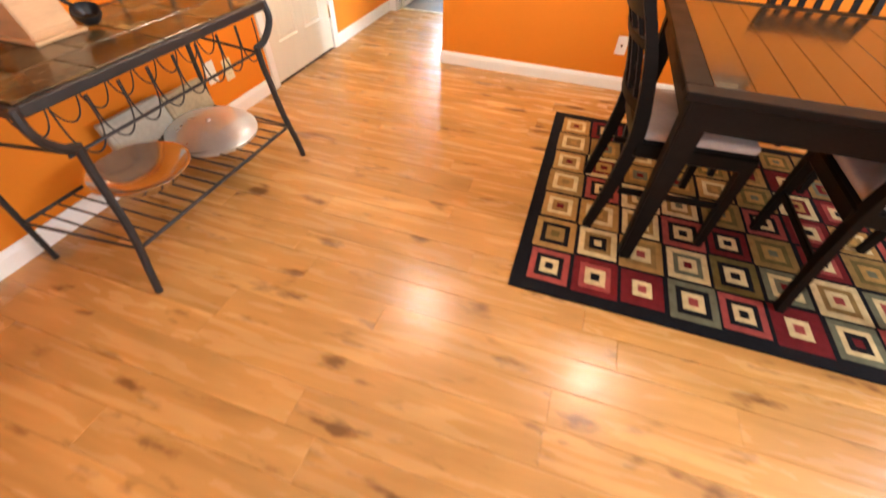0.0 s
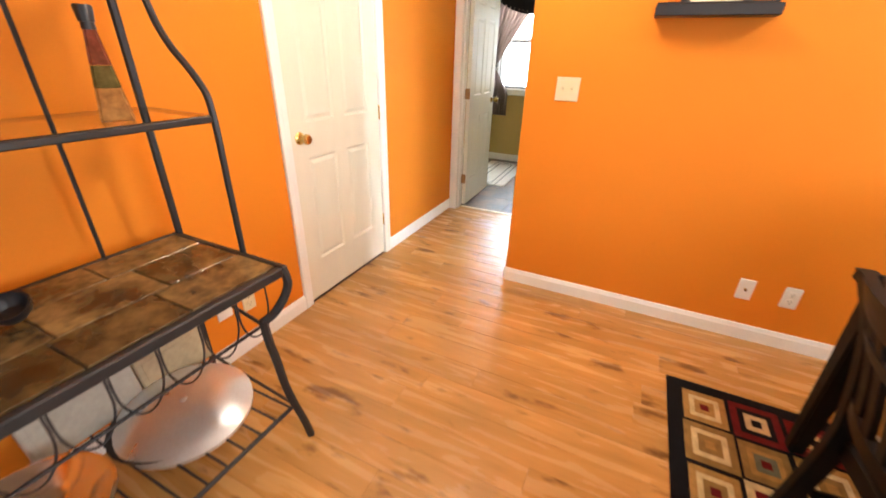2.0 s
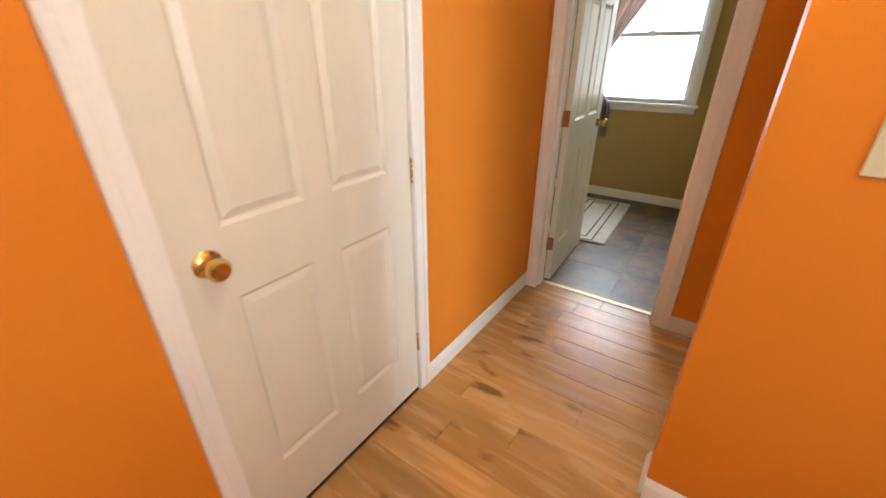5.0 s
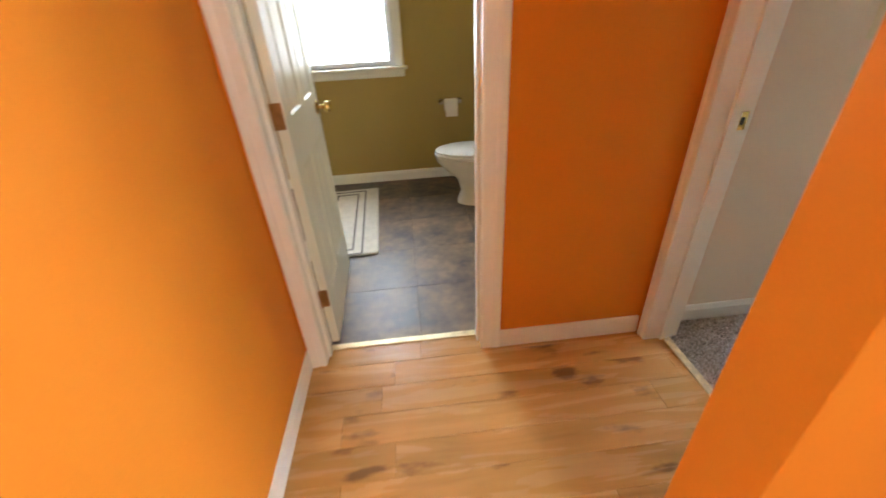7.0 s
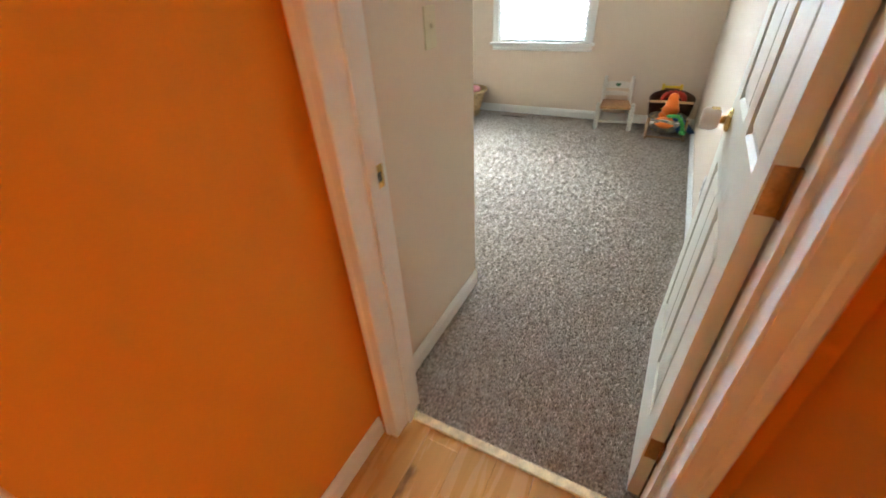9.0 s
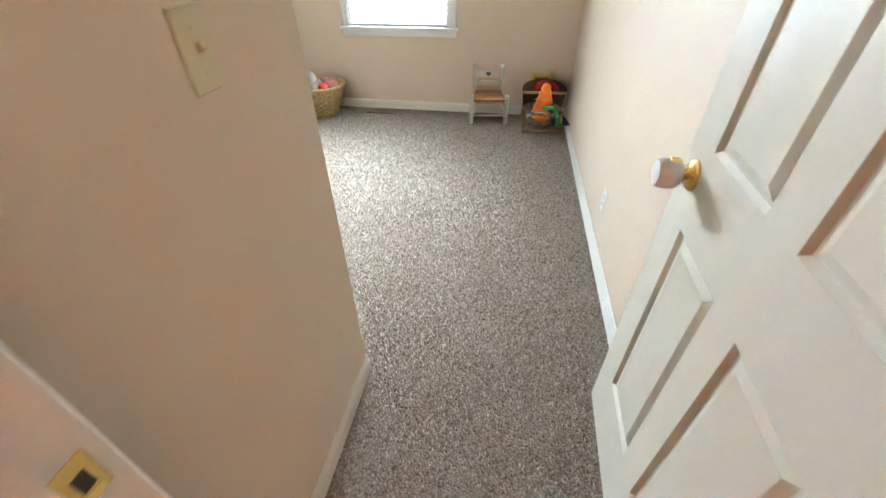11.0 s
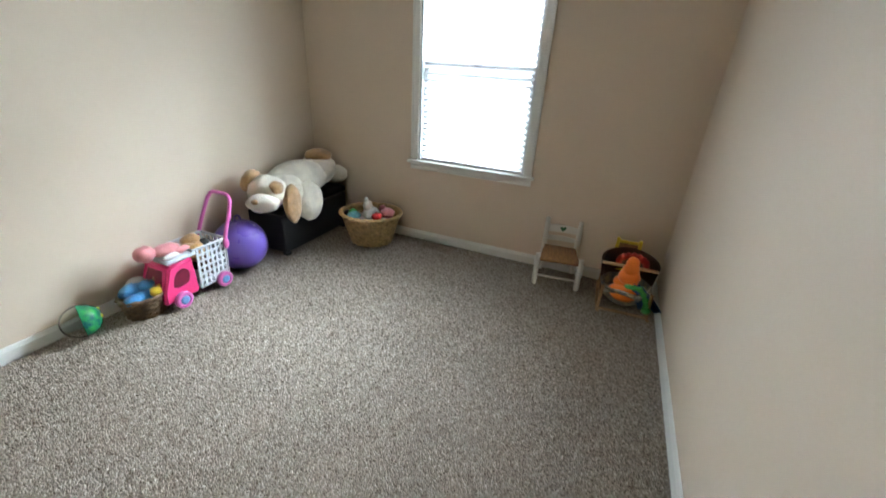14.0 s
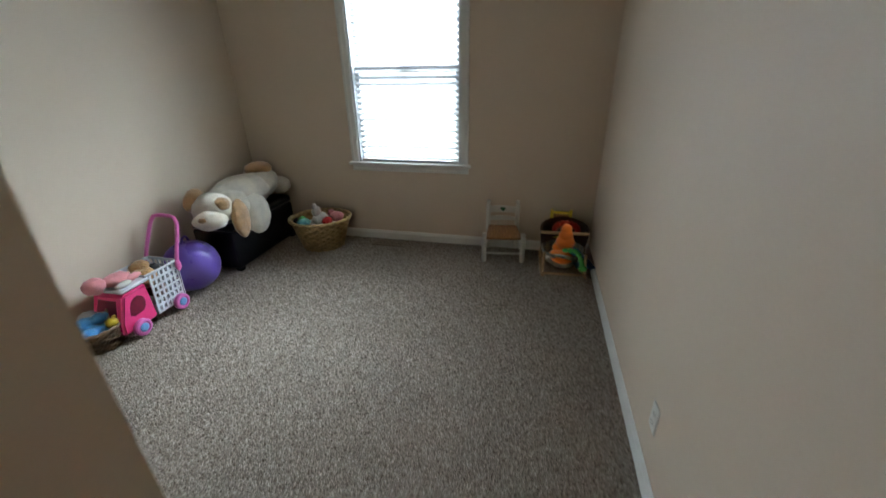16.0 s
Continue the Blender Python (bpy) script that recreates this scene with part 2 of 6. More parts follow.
ORANGE = material("orange_paint", (0.70, 0.228, 0.022), 0.52, var=0.05, scale=1.2, fine=180, bump=0.12, depth=0.001, spec=0.13)
BEIGE = material("beige_paint", (0.71, 0.60, 0.475), 0.6, var=0.04, scale=1.2, fine=180, bump=0.12, depth=0.001, spec=0.3)
OLIVE = material("olive_paint", (0.40, 0.295, 0.095), 0.5, var=0.06, scale=1.5, fine=180, bump=0.12, depth=0.001, spec=0.35)
CEIL = material("ceiling_white", (0.80, 0.79, 0.76), 0.85, var=0.04, scale=2, fine=90, bump=0.3, depth=0.003)
TRIM = material("white_trim_paint", (0.86, 0.87, 0.83), 0.33, var=0.05, scale=3, fine=70, bump=0.05, depth=0.001)
DOORM = material("cream_door_paint", (0.75, 0.745, 0.63), 0.32, var=0.04, scale=2, fine=40, bump=0.08, depth=0.001, stretch=(6, 6, 1))
VINYL = material("white_vinyl", (0.82, 0.84, 0.86), 0.35, var=0.03, fine=90, bump=0.03)
LAMINATE = plank_wood()
SUBFLOOR = material("subfloor", (0.06, 0.03, 0.015), 0.9)
BRASS = material("brass", (0.78, 0.56, 0.20), 0.25, 1.0, var=0.15, scale=20, fine=200, bump=0.05)
AGED = material("aged_brass", (0.42, 0.24, 0.10), 0.38, 1.0, var=0.25, scale=25, fine=200, bump=0.06)
WORNB = material("worn_brass", (0.80, 0.68, 0.42), 0.4, 0.7, var=0.3, scale=30, fine=200, bump=0.1)
PANE = glass("pane_glass")
PLATE = material("ivory_plastic", (0.66, 0.61, 0.41), 0.4, var=0.03, bump=0.0)
WPLATE = material("white_plastic", (0.80, 0.79, 0.74), 0.4, var=0.03, bump=0.0)
# near-black colour that stands for the shade inside small holes
HOLESHADE = material("hole_shade", (0.03, 0.025, 0.02), 0.6, bump=0.0)

H = 2.44
XL, XR, YB = -0.92, 4.1, -4.8          # dining room: side walls and rear wall
XH = 0.588                             # hall face of the playroom wall
XK0, XK1, YK0, YK1 = 0.722, 4.49, 0.115, 3.24   # playroom
YBATH, YBF = 1.065, 3.255              # hall end wall face, bathroom far wall
XBL, XBR = -1.95, 0.52

# ---- walls ----
def wall(name, specs, mats, label, pick=lambda c, n: 0):
    bm = bmesh.new()
    for s in specs:
        box(bm, *s)
    bm.normal_update()
    for f in bm.faces:
        f.material_index = pick(f.calc_center_median(), f.normal)
    return struct(part(name, bm, mats), label, "wall")


A0, A1, AH = -0.83, -0.06, 2.05        # closet doorway along y
B0, B1, BH = -0.842, -0.155, 2.05       # bathroom doorway along x
K0, K1, KH = 0.215, 0.995, 2.05        # playroom doorway along y
T = 0.115
wall("wall_west", [(XL - T, XL, YB - T, A0 - 0.018, 0, H), (XL - T, XL, A1 + 0.018, YBATH + T, 0, H), (XL - T, XL, A0 - 0.018, A1 + 0.018, AH + 0.018, H)],
     [ORANGE], "orange painted wall with a closet doorway")
wall("wall_partition", [(0, XH, 0, T, 0, H)], [ORANGE], "orange painted wall stub ending at the hall")
wall("wall_south", [(XH, XK1 + T, 0, T, 0, H)], [ORANGE, BEIGE], "wall painted orange on one side, beige on the other", lambda c, n: 1 if n.y > 0.5 and c.x > XH - 0.1 else 0)
wall("wall_hall_end", [(XL, B0 - 0.018, YBATH, YBATH + T, 0, H), (B1 + 0.018, XH, YBATH, YBATH + T, 0, H), (B0 - 0.018, B1 + 0.018, YBATH, YBATH + T, BH + 0.018, H)],
     [ORANGE, OLIVE], "hall end wall with the bathroom doorway", lambda c, n: 1 if n.y > 0.5 else 0)
wall("wall_playroom_west", [(XH, XK0, T, K0 - 0.018, 0, H), (XH, XK0, K1 + 0.018, YBATH + T, 0, H), (XH, XK0, K0 - 0.018, K1 + 0.018, KH + 0.018, H)],
     [ORANGE, BEIGE], "hall wall with the playroom doorway", lambda c, n: 1 if n.x > 0.5 else 0)
# added out of view: stops the playroom's daylight from reaching the dining opening
wall("wall_light_block", [(4.60, 8.4, -0.62, -0.50, -0.3, 5.2)], [BEIGE], "unseen added wall blocking playroom daylight from the dining side")
wall("wall_closet", [(XK0, 1.488, 1.095, 1.095 + T, 0, H), (1.488 - T, 1.488, 1.095 + T, YK1 + T, 0, H)], [BEIGE], "beige painted closet wall beside the playroom door")
W0, W1, WZ0, WZ1 = 1.225, 2.135, 0.735, 2.235   # playroom window opening
wall("wall_playroom_east", [(XK1, XK1 + 0.14, YK0 - T, W0, 0, H), (XK1, XK1 + 0.14, W1, YK1 + T, 0, H), (XK1, XK1 + 0.14, W0, W1, 0, WZ0), (XK1, XK1 + 0.14, W0, W1, WZ1, H)],
     [BEIGE], "beige painted wall with the window")
wall("wall_playroom_north", [(1.488, XK1, YK1, YK1 + T, 0, H)], [BEIGE], "plain beige painted side wall")
V0, V1, VZ0, VZ1 = -1.27, -0.43, 0.955, 2.10    # bathroom window opening
wall("wall_bath_north", [(XBL - T, V0, YBF, YBF + 0.14, 0, H), (V1, XBR + T, YBF, YBF + 0.14, 0, H), (V0, V1, YBF, YBF + 0.14, 0, VZ0), (V0, V1, YBF, YBF + 0.14, VZ1, H)],
     [OLIVE], "olive painted bathroom wall with the window")
wall("wall_bath_sides", [(XBL - T, XBL, YBATH, YBF, 0, H), (XBR, XBR + T, YBATH + T, YBF, 0, H), (XBL, XL - T, YBATH, YBATH + T, 0, H)], [OLIVE], "olive painted bathroom side walls")
# assumed openings out of view, without glass, that let the two lamps in
D0, D1, DZ = 0.5, 2.3, 2.1
S0, S1, SZ0, SZ1 = -2.8, -1.2, 0.9, 2.1
wall("wall_dining_rear", [(XL, D0, YB - T, YB, 0, H), (D1, XR + T, YB - T, YB, 0, H), (D0, D1, YB - T, YB, DZ, H)], [ORANGE], "orange painted rear wall with an assumed open gap for daylight")
wall("wall_dining_east", [(XR, XR + T, YB, S0, 0, H), (XR, XR + T, S1, 0, 0, H), (XR, XR + T, S0, S1, 0, SZ0), (XR, XR + T, S0, S1, SZ1, H)], [ORANGE], "orange painted side wall with an assumed open gap for daylight")
wall("wall_closet_back", [(XL - 0.75, XL - 0.7, A0 - 0.3, A1 + 0.3, 0, H)], [BEIGE], "plain closet back wall")

for nm, q in (("ceiling_dining", (XL - T, XR + T, YB - T, YBATH + T)), ("ceiling_playroom", (XK0, XK1 + 0.14, YBATH + T, YK1 + T)), ("ceiling_bath", (XBL - T, XK0, YBATH + T, YBF + 0.14))):
    struct(part(nm, boxes((*q, H, H + 0.05)), CEIL), "plain white ceiling", "ceiling")
struct(part("ceiling_playroom_front", boxes((XR + T, XK1 + 0.14, -T, YBATH + T, H, H + 0.05)), CEIL), "plain white ceiling", "ceiling")
struct(part("subfloor", boxes((XL - 0.8, XR + T, YB - T, YBATH + 0.09, -0.06, -0.0105)), SUBFLOOR), "dark subfloor under the planks", "floor")


# ---- trim ----
def board(bm, a, b, across, out, width, thick, step=True):
    """A moulding from a to b: across is the way over its face, out the way off the wall."""
    a, b, across, out = Vector(a), Vector(b), Vector(across), Vector(out)
    pro = [(0, 0), (0, thick * 0.55), (width * 0.08, thick * 0.8), (width * 0.55, thick * 0.8), (width * 0.66, thick), (width * 0.93, thick), (width, thick * 0.75), (width, 0)] if step else \
          [(0, 0), (0, thick), (width * 0.72, thick), (width * 0.82, thick * 0.75), (width * 0.94, thick * 0.55), (width, thick * 0.3), (width, 0)]
    ra = [bm.verts.new(a + across * u + out * w) for u, w in pro]
    rb = [bm.verts.new(b + across * u + out * w) for u, w in pro]
    n = len(pro)
    for i in range(n):
        bm.faces.new((ra[i], ra[(i + 1) % n], rb[(i + 1) % n], rb[i]))
    bm.faces.new(ra[::-1])
    bm.faces.new(rb)
    bmesh.ops.recalc_face_normals(bm, faces=bm.faces)


def baseboard(a, b, out, name="baseboard"):
    bm = bmesh.new()
    board(bm, (*a, 0), (*b, 0), (0, 0, 1), (*out, 0), 0.088, 0.014, False)
    return struct(part(name, bm, TRIM), "white painted baseboard along the wall", "baseboard")


def casing(axis, face, out, u0, u1, top, width=0.062, first=None):
    """The frame round a doorway on one face of a wall that runs along axis."""
    bm = bmesh.new()
    P = (lambda u, z: (face, u, z)) if axis == "y" else (lambda u, z: (u, face, z))
    D = (lambda u: (0, u, 0)) if axis == "y" else (lambda u: (u, 0, 0))
    O = (out, 0, 0) if axis == "y" else (0, out, 0)
    board(bm, P(u0, 0), P(u0, top), D(-1), O, first or width, 0.017)
    board(bm, P(u1, 0), P(u1, top), D(1), O, width, 0.017)
    board(bm, P(u0 - (first or width), top), P(u1 + width, top), (0, 0, 1), O, 0.062, 0.017)
    return struct(part("trim", bm, TRIM), "white painted door casing", "trim")


def lining(axis, w0, w1, u0, u1, top):
    """Jambs and head of a doorway with its stop."""
    s, st = 0.018, 0.011
    m = w1 - 0.058
    q = [(w0, w1, u0 - s, u0, 0, top), (w0, w1, u1, u1 + s, 0, top), (w0, w1, u0 - s, u1 + s, top, top + s),
         (m - 0.017, m + 0.017, u0, u0 + st, 0, top - st), (m - 0.017, m + 0.017, u1 - st, u1, 0, top - st), (m - 0.017, m + 0.017, u0, u1, top - st, top)]
    if axis == "x":
        q = [(c, d, a, b, e, f) for a, b, c, d, e, f in q]
    return struct(part("trim", boxes(*q), TRIM), "white painted door jamb", "trim")


for axis, w0, w1, u0, u1, top in (("y", XL - T, XL, A0, A1, AH), ("x", YBATH, YBATH + T, B0, B1, BH), ("y", XH, XK0, K0, K1, KH)):
    lining(axis, w0, w1, u0, u1, top)
casing("y", XL, 1, A0, A1, AH)
casing("x", YBATH, -1, B0, B1, BH, 0.084, 0.066)
casing("x", YBATH + T, 1, B0, B1, BH)
casing("y", XH, -1, K0, K1, KH, 0.050, 0.066)
casing("y", XK0, 1, K0, K1, KH, 0.06)
for a, b, o in (((XL, YB), (XL, A0 - 0.062), (1, 0)), ((XL, A1 + 0.062), (XL, YBATH), (1, 0)), ((0, 0), (XR, 0), (0, -1)), ((0, 0), (0, T), (-1, 0)),
                ((0, T), (XH, T), (0, 1)), ((B1 + 0.084, YBATH), (XH - 0.016, YBATH), (0, -1)),
                ((XK0 + 0.017, 1.095), (1.488, 1.095), (0, -1)), ((1.488, 1.095), (1.488, YK1), (1, 0)), ((XK0 + 0.017, YK0), (XK1, YK0), (0, 1)),
                ((XK1, YK0), (XK1, YK1), (-1, 0)), ((1.488, YK1), (XK1, YK1), (0, -1)), ((XBL, YBF), (XBR, YBF), (0, -1)), ((XBR, YBATH + T), (XBR, YBF), (-1, 0)),
                ((XL, YB), (D0 - 0.06, YB), (0, 1)), ((XR, YB), (XR, 0), (-1, 0))):
    baseboard(a, b, o)


# ---- doors ----
def panel_door(w, h, thick=0.035):
    """A six-panel moulded slab: x from 0 to w, y through its thickness, z from 0 to h."""
    k = w / 0.76
    xs = [0, 0.112 * k, 0.334 * k, 0.426 * k, 0.648 * k, w]
    zs = [0, 0.235, 0.825, 1.005, 1.62, 1.715, 1.925, h]
    bm = bmesh.new()
    panels = []
    for side, y in ((1, thick / 2), (-1, -thick / 2)):
        g = [[bm.verts.new((x, y, z)) for z in zs] for x in xs]
        for i in range(len(xs) - 1):
            for j in range(len(zs) - 1):
                q = [g[i][j], g[i + 1][j], g[i + 1][j + 1], g[i][j + 1]]
                f = bm.faces.new(q if side < 0 else q[::-1])
                if i in (1, 3) and j in (1, 3, 5):
                    panels.append(f)
        if side > 0:
            first = g
        else:
            nx, nz = len(xs), len(zs)
            for i in range(nx - 1):
                for j in (0, nz - 1):
                    q = [first[i][j], first[i + 1][j], g[i + 1][j], g[i][j]]
                    bm.faces.new(q if j else q[::-1])
            for j in range(nz - 1):
                for i in (0, nx - 1):
                    q = [first[i][j], first[i][j + 1], g[i][j + 1], g[i][j]]
                    bm.faces.new(q[::-1] if i else q)
    bm.normal_update()
    bmesh.ops.inset_individual(bm, faces=panels, thickness=0.014, depth=-0.009)
    bmesh.ops.inset_individual(bm, faces=panels, thickness=0.008, depth=0)
    bmesh.ops.inset_individual(bm, faces=panels, thickness=0.026, depth=0.007)
    return bm


def knob(bm, m, r=0.026):
    lathe(bm, [(0.0, 0), (0.031, 0), (0.032, 0.004), (0.026, 0.009), (0.012, 0.012), (0.011, 0.03), (0.020, 0.036), (r, 0.046), (r, 0.056), (r * 0.75, 0.065), (0, 0.068)], 20, m)


def hinge(parent, z, out, material, closed=False):
    """A butt hinge: barrel on the pin's side, one leaf on the door's edge, one on the jamb."""
    bm = bmesh.new()
    y = out * 0.0225
    for k in range(5):
        lathe(bm, [(0, 0), (0.0058, 0), (0.0062, 0.001), (0.0062, 0.0165), (0.0058, 0.0175), (0, 0.0175)], 10, Matrix.Translation((-0.004, y, z - 0.044 + k * 0.0177)))
    if not closed:
        box(bm, -0.0022, 0.0005, -out * 0.014, out * 0.0215, z - 0.044, z + 0.044, bevel=0.0008)
        box(bm, -0.036, -0.005, y - 0.001, y + 0.0012, z - 0.044, z + 0.044, bevel=0.0005)
        for dz, dy in ((-0.03, 0.006), (0, -0.006), (0.03, 0.006)):
            lathe(bm, [(0, 0.0), (0.004, 0.0), (0.003, 0.0012), (0, 0.0014)], 8, Matrix.Translation((-0.0022, out * dy, z + dz)) @ pose(0, 0, 0, 0, -90))
    return part("hinge", bm, material, parent, "brass butt hinge", True)


def door(name, m, w, label, knobs, hinges, front=BRASS, back=BRASS, hingemat=AGED, hz=(0.255, 1.025, 1.80), closed=False):
    ob = part(name, panel_door(w, 2.03), DOORM)
    ob.matrix_world = m
    struct(ob, label, "door")
    for s, mt in ((1, front), (-1, back)):
        if s in knobs:
            bm = bmesh.new()
            knob(bm, pose(w - 0.065, s * 0.0175, 0.935, -90 * s))
            part("door_knob", bm, mt, ob, "polished door knob", True)
    bm = bmesh.new()
    box(bm, w - 0.001, w + 0.0015, -0.012, 0.012, 0.90, 0.97)
    box(bm, w, w + 0.008, -0.006, 0.006, 0.927, 0.943)
    part("latch", bm, BRASS, ob, "brass latch plate")
    for z in hz:
        hinge(ob, z, hinges, hingemat, closed)
    return ob


door("door_1", pose(XL - 0.022, A1 - 0.003, 0.012, 0, 0, -90), A1 - A0 - 0.006, "closed cream six-panel closet door with brass knob", (1,), 1, hingemat=BRASS, hz=(0.255, 0.99, 1.80), closed=True)
door("door_2", pose(B0 + 0.0225, YBATH + T + 0.008, 0.012, 0, 0, 91.5), B1 - B0 - 0.008, "open cream six-panel bathroom door with brass knobs", (-1, 1), 1)
playdoor = door("door_3", pose(XK0 + 0.013, K0 + 0.022, 0.018, 0, 0, -1.6), K1 - K0 - 0.012, "open white six-panel playroom door near the wall", (-1,), -1)
KNOBW = material("knob_cover", (0.80, 0.76, 0.74), 0.35, var=0.05, bump=0.02)
bm = bmesh.new()
lathe(bm, [(0.0, 0), (0.033, 0), (0.034, 0.004), (0.028, 0.010), (0.012, 0.013), (0.011, 0.03)], 20, pose(0.701, 0.0175, 0.935, -90))
part("rose", bm, BRASS, playdoor, "brass knob rose", True)
bm = bmesh.new()
lathe(bm, [(0.012, 0.026), (0.024, 0.028), (0.031, 0.036), (0.033, 0.05), (0.032, 0.068), (0.027, 0.076), (0, 0.078)], 24, pose(0.701, 0.0175, 0.935, -90))
part("knob_cover", bm, KNOBW, playdoor, "white child-proof plastic knob cover", True)
bm = boxes((0.691, 0.711, 0.05, 0.074, 0.962, 0.9695), bevel=0.003)
part("knob_window", bm, BRASS, playdoor, "brass seen in the cover's opening")
for nm, q in (("strike_playroom", (XK0 - 0.040, XK0 - 0.006, K1 - 0.0025, K1 + 0.001, 0.930, 0.990)),):
    bm = boxes(q, bevel=0.001)
    # the latch hole is a dark raised box, its shade painted
    box(bm, XK0 - 0.030, XK0 - 0.016, K1 - 0.0032, K1, 0.948, 0.972, mi=1)
    struct(part("trim_strike_plate", bm, [BRASS, HOLESHADE]), "brass strike plate on the door jamb", "strike plate")

# thresholds
for nm, q in (("trim_threshold_bath", (B0, B1, YBATH + 0.075, YBATH + 0.11, 0.0, 0.006)), ("trim_threshold_playroom", (XK0 - 0.062, XK0 - 0.026, K0, K1, 0.0, 0.007))):
    bm = bmesh.new()
    box(bm, *q, bevel=0.003)
    struct(part(nm, bm, WORNB), "worn brass threshold strip between two floors", "threshold")

# ---- windows ----
def window(name, m, w, z0, z1, label, backing, horn=0.075):
    """A double-hung window: x across the opening, y out through the wall, z up."""
    ob = struct(new(name), label, "window")
    ob.matrix_world = m
    bm, cw = bmesh.new(), 0.066
    board(bm, (0, 0, z0), (0, 0, z1), (-1, 0, 0), (0, -1, 0), cw, 0.018)
    board(bm, (w, 0, z0), (w, 0, z1), (1, 0, 0), (0, -1, 0), cw, 0.018)
    board(bm, (-cw, 0, z1), (w + cw, 0, z1), (0, 0, 1), (0, -1, 0), cw, 0.018)
    part("window_frame", bm, TRIM, ob)
    bm = boxes((-horn - 0.012, w + horn + 0.012, -0.048, 0.0, z0 - 0.024, z0), (0.0, w, 0.0, 0.14, z0 - 0.024, z0), bevel=0.004)
    part("window_sill", bm, TRIM, ob)
    bm = bmesh.new()
    board(bm, (-cw, 0, z0 - 0.024), (w + cw, 0, z0 - 0.024), (0, 0, -1), (0, -1, 0), 0.055, 0.015)
    part("apron", bm, TRIM, ob)
    part("jamb", boxes((0, 0.016, 0, 0.14, z0, z1), (w - 0.016, w, 0, 0.14, z0, z1), (0.016, w - 0.016, 0, 0.14, z1 - 0.016, z1)), VINYL, ob)
    mid = (z0 + z1) / 2
    for sash, a, b, y in (("lower_sash", z0, mid + 0.018, 0.050), ("upper_sash", mid - 0.018, z1 - 0.016, 0.088)):
        s, x0, x1 = 0.036, 0.016, w - 0.016
        bm = boxes((x0, x0 + s, y, y + 0.03, a, b), (x1 - s, x1, y, y + 0.03, a, b), (x0 + s, x1 - s, y, y + 0.03, a, a + s), (x0 + s, x1 - s, y, y + 0.03, b - s, b), bevel=0.003)
        sa = part(sash, bm, VINYL, ob)
        pane = part("pane", boxes((x0 + s, x1 - s, y + 0.013, y + 0.017, a + s, b - s)), PANE, sa)
        pane.visible_shadow = False
    lock = boxes((w / 2 - 0.03, w / 2 + 0.03, 0.04, 0.062, mid + 0.018, mid + 0.03), bevel=0.003)
    part("sash_lock", lock, VINYL, ob)
    part("stop", boxes((-0.3, w + 0.3, 0.1405, 0.15, z1, z1 + 0.2)), VINYL, ob)
    return ob


DAY = glow("daylight_playroom", (0.07, 0.10, 0.075), 190, (0.70, 0.85, 1.0), 2.2)
DAYN = glow("daylight_bathroom", (0.72, 0.86, 0.74), 4.0, (0.95, 0.98, 1.0), 1.6)
window("window_1", pose(XK1, W1, 0, 0, 0, -90), W1 - W0, WZ0, WZ1, "white double-hung playroom window", DAY)
window("window_2", pose(V0, YBF, 0), V1 - V0, VZ0, VZ1, "white double-hung bathroom window", DAY)
bm = bmesh.new()
bmesh.ops.create_grid(bm, x_segments=1, y_segments=1, size=1)
back = struct(part("backdrop_east", turn_all(bm, Matrix.Translation((5.5, 1.15, 0.85)) @ pose(0, 0, 0, 0, -90) @ Matrix.Diagonal((1.5, 1.6, 1, 1))), DAY), "bright hazy daylight and leaves outside", "backdrop")
bm = bmesh.new()
bmesh.ops.create_grid(bm, x_segments=1, y_segments=1, size=1)
struct(part("backdrop_north", turn_all(bm, Matrix.Translation((-1.0, 9.0, 2.5)) @ pose(0, 0, 0, 90) @ Matrix.Diagonal((9, 7, 1, 1))), DAYN), "bright hazy daylight outside", "backdrop")


# venetian blind of the playroom window
BLIND = material("blind_white", (0.84, 0.85, 0.85), 0.45, var=0.03, bump=0.02)
w = W1 - W0
blind = thing("venetian_blind", pose(XK1 + 0.004, W1, 0, 0, 0, -90), "white venetian blind with open slats in the window", "blind")
part("headrail", boxes((0.018, w - 0.018, 0.002, 0.045, WZ1 - 0.06, WZ1 - 0.017), bevel=0.003), BLIND, blind)
part("valance", boxes((0.014, w - 0.014, -0.008, 0.001, WZ1 - 0.085, WZ1 - 0.014), bevel=0.004), BLIND, blind)
sm = None
n = 31
for i in range(n):
    z = WZ0 + 0.05 + i * (WZ1 - 0.1 - WZ0 - 0.05) / (n - 1)
    if sm is None:
        bm = bmesh.new()
        pro = [(-0.0235, 0.0), (-0.012, 0.0022), (0, 0.003), (0.012, 0.0022), (0.0235, 0.0), (0.0235, -0.002), (0, 0.0008), (-0.0235, -0.002)]
        ends = [[bm.verts.new((x, u, v)) for u, v in pro] for x in (0.022, w - 0.022)]
        for k in range(8):
            bm.faces.new((ends[0][k], ends[0][(k + 1) % 8], ends[1][(k + 1) % 8], ends[1][k]))
        bm.faces.new(ends[0][::-1])
        bm.faces.new(ends[1])
        ob = part("slat", bm, BLIND, blind)
        sm = ob.data
    else:
        ob = new("slat", sm)
        ob.parent = blind
    ob.matrix_basis = pose(0, 0.024, z, 30)
part("bottom_rail", boxes((0.022, w - 0.022, 0.004, 0.044, WZ0 + 0.006, WZ0 + 0.022), bevel=0.004), BLIND, blind)
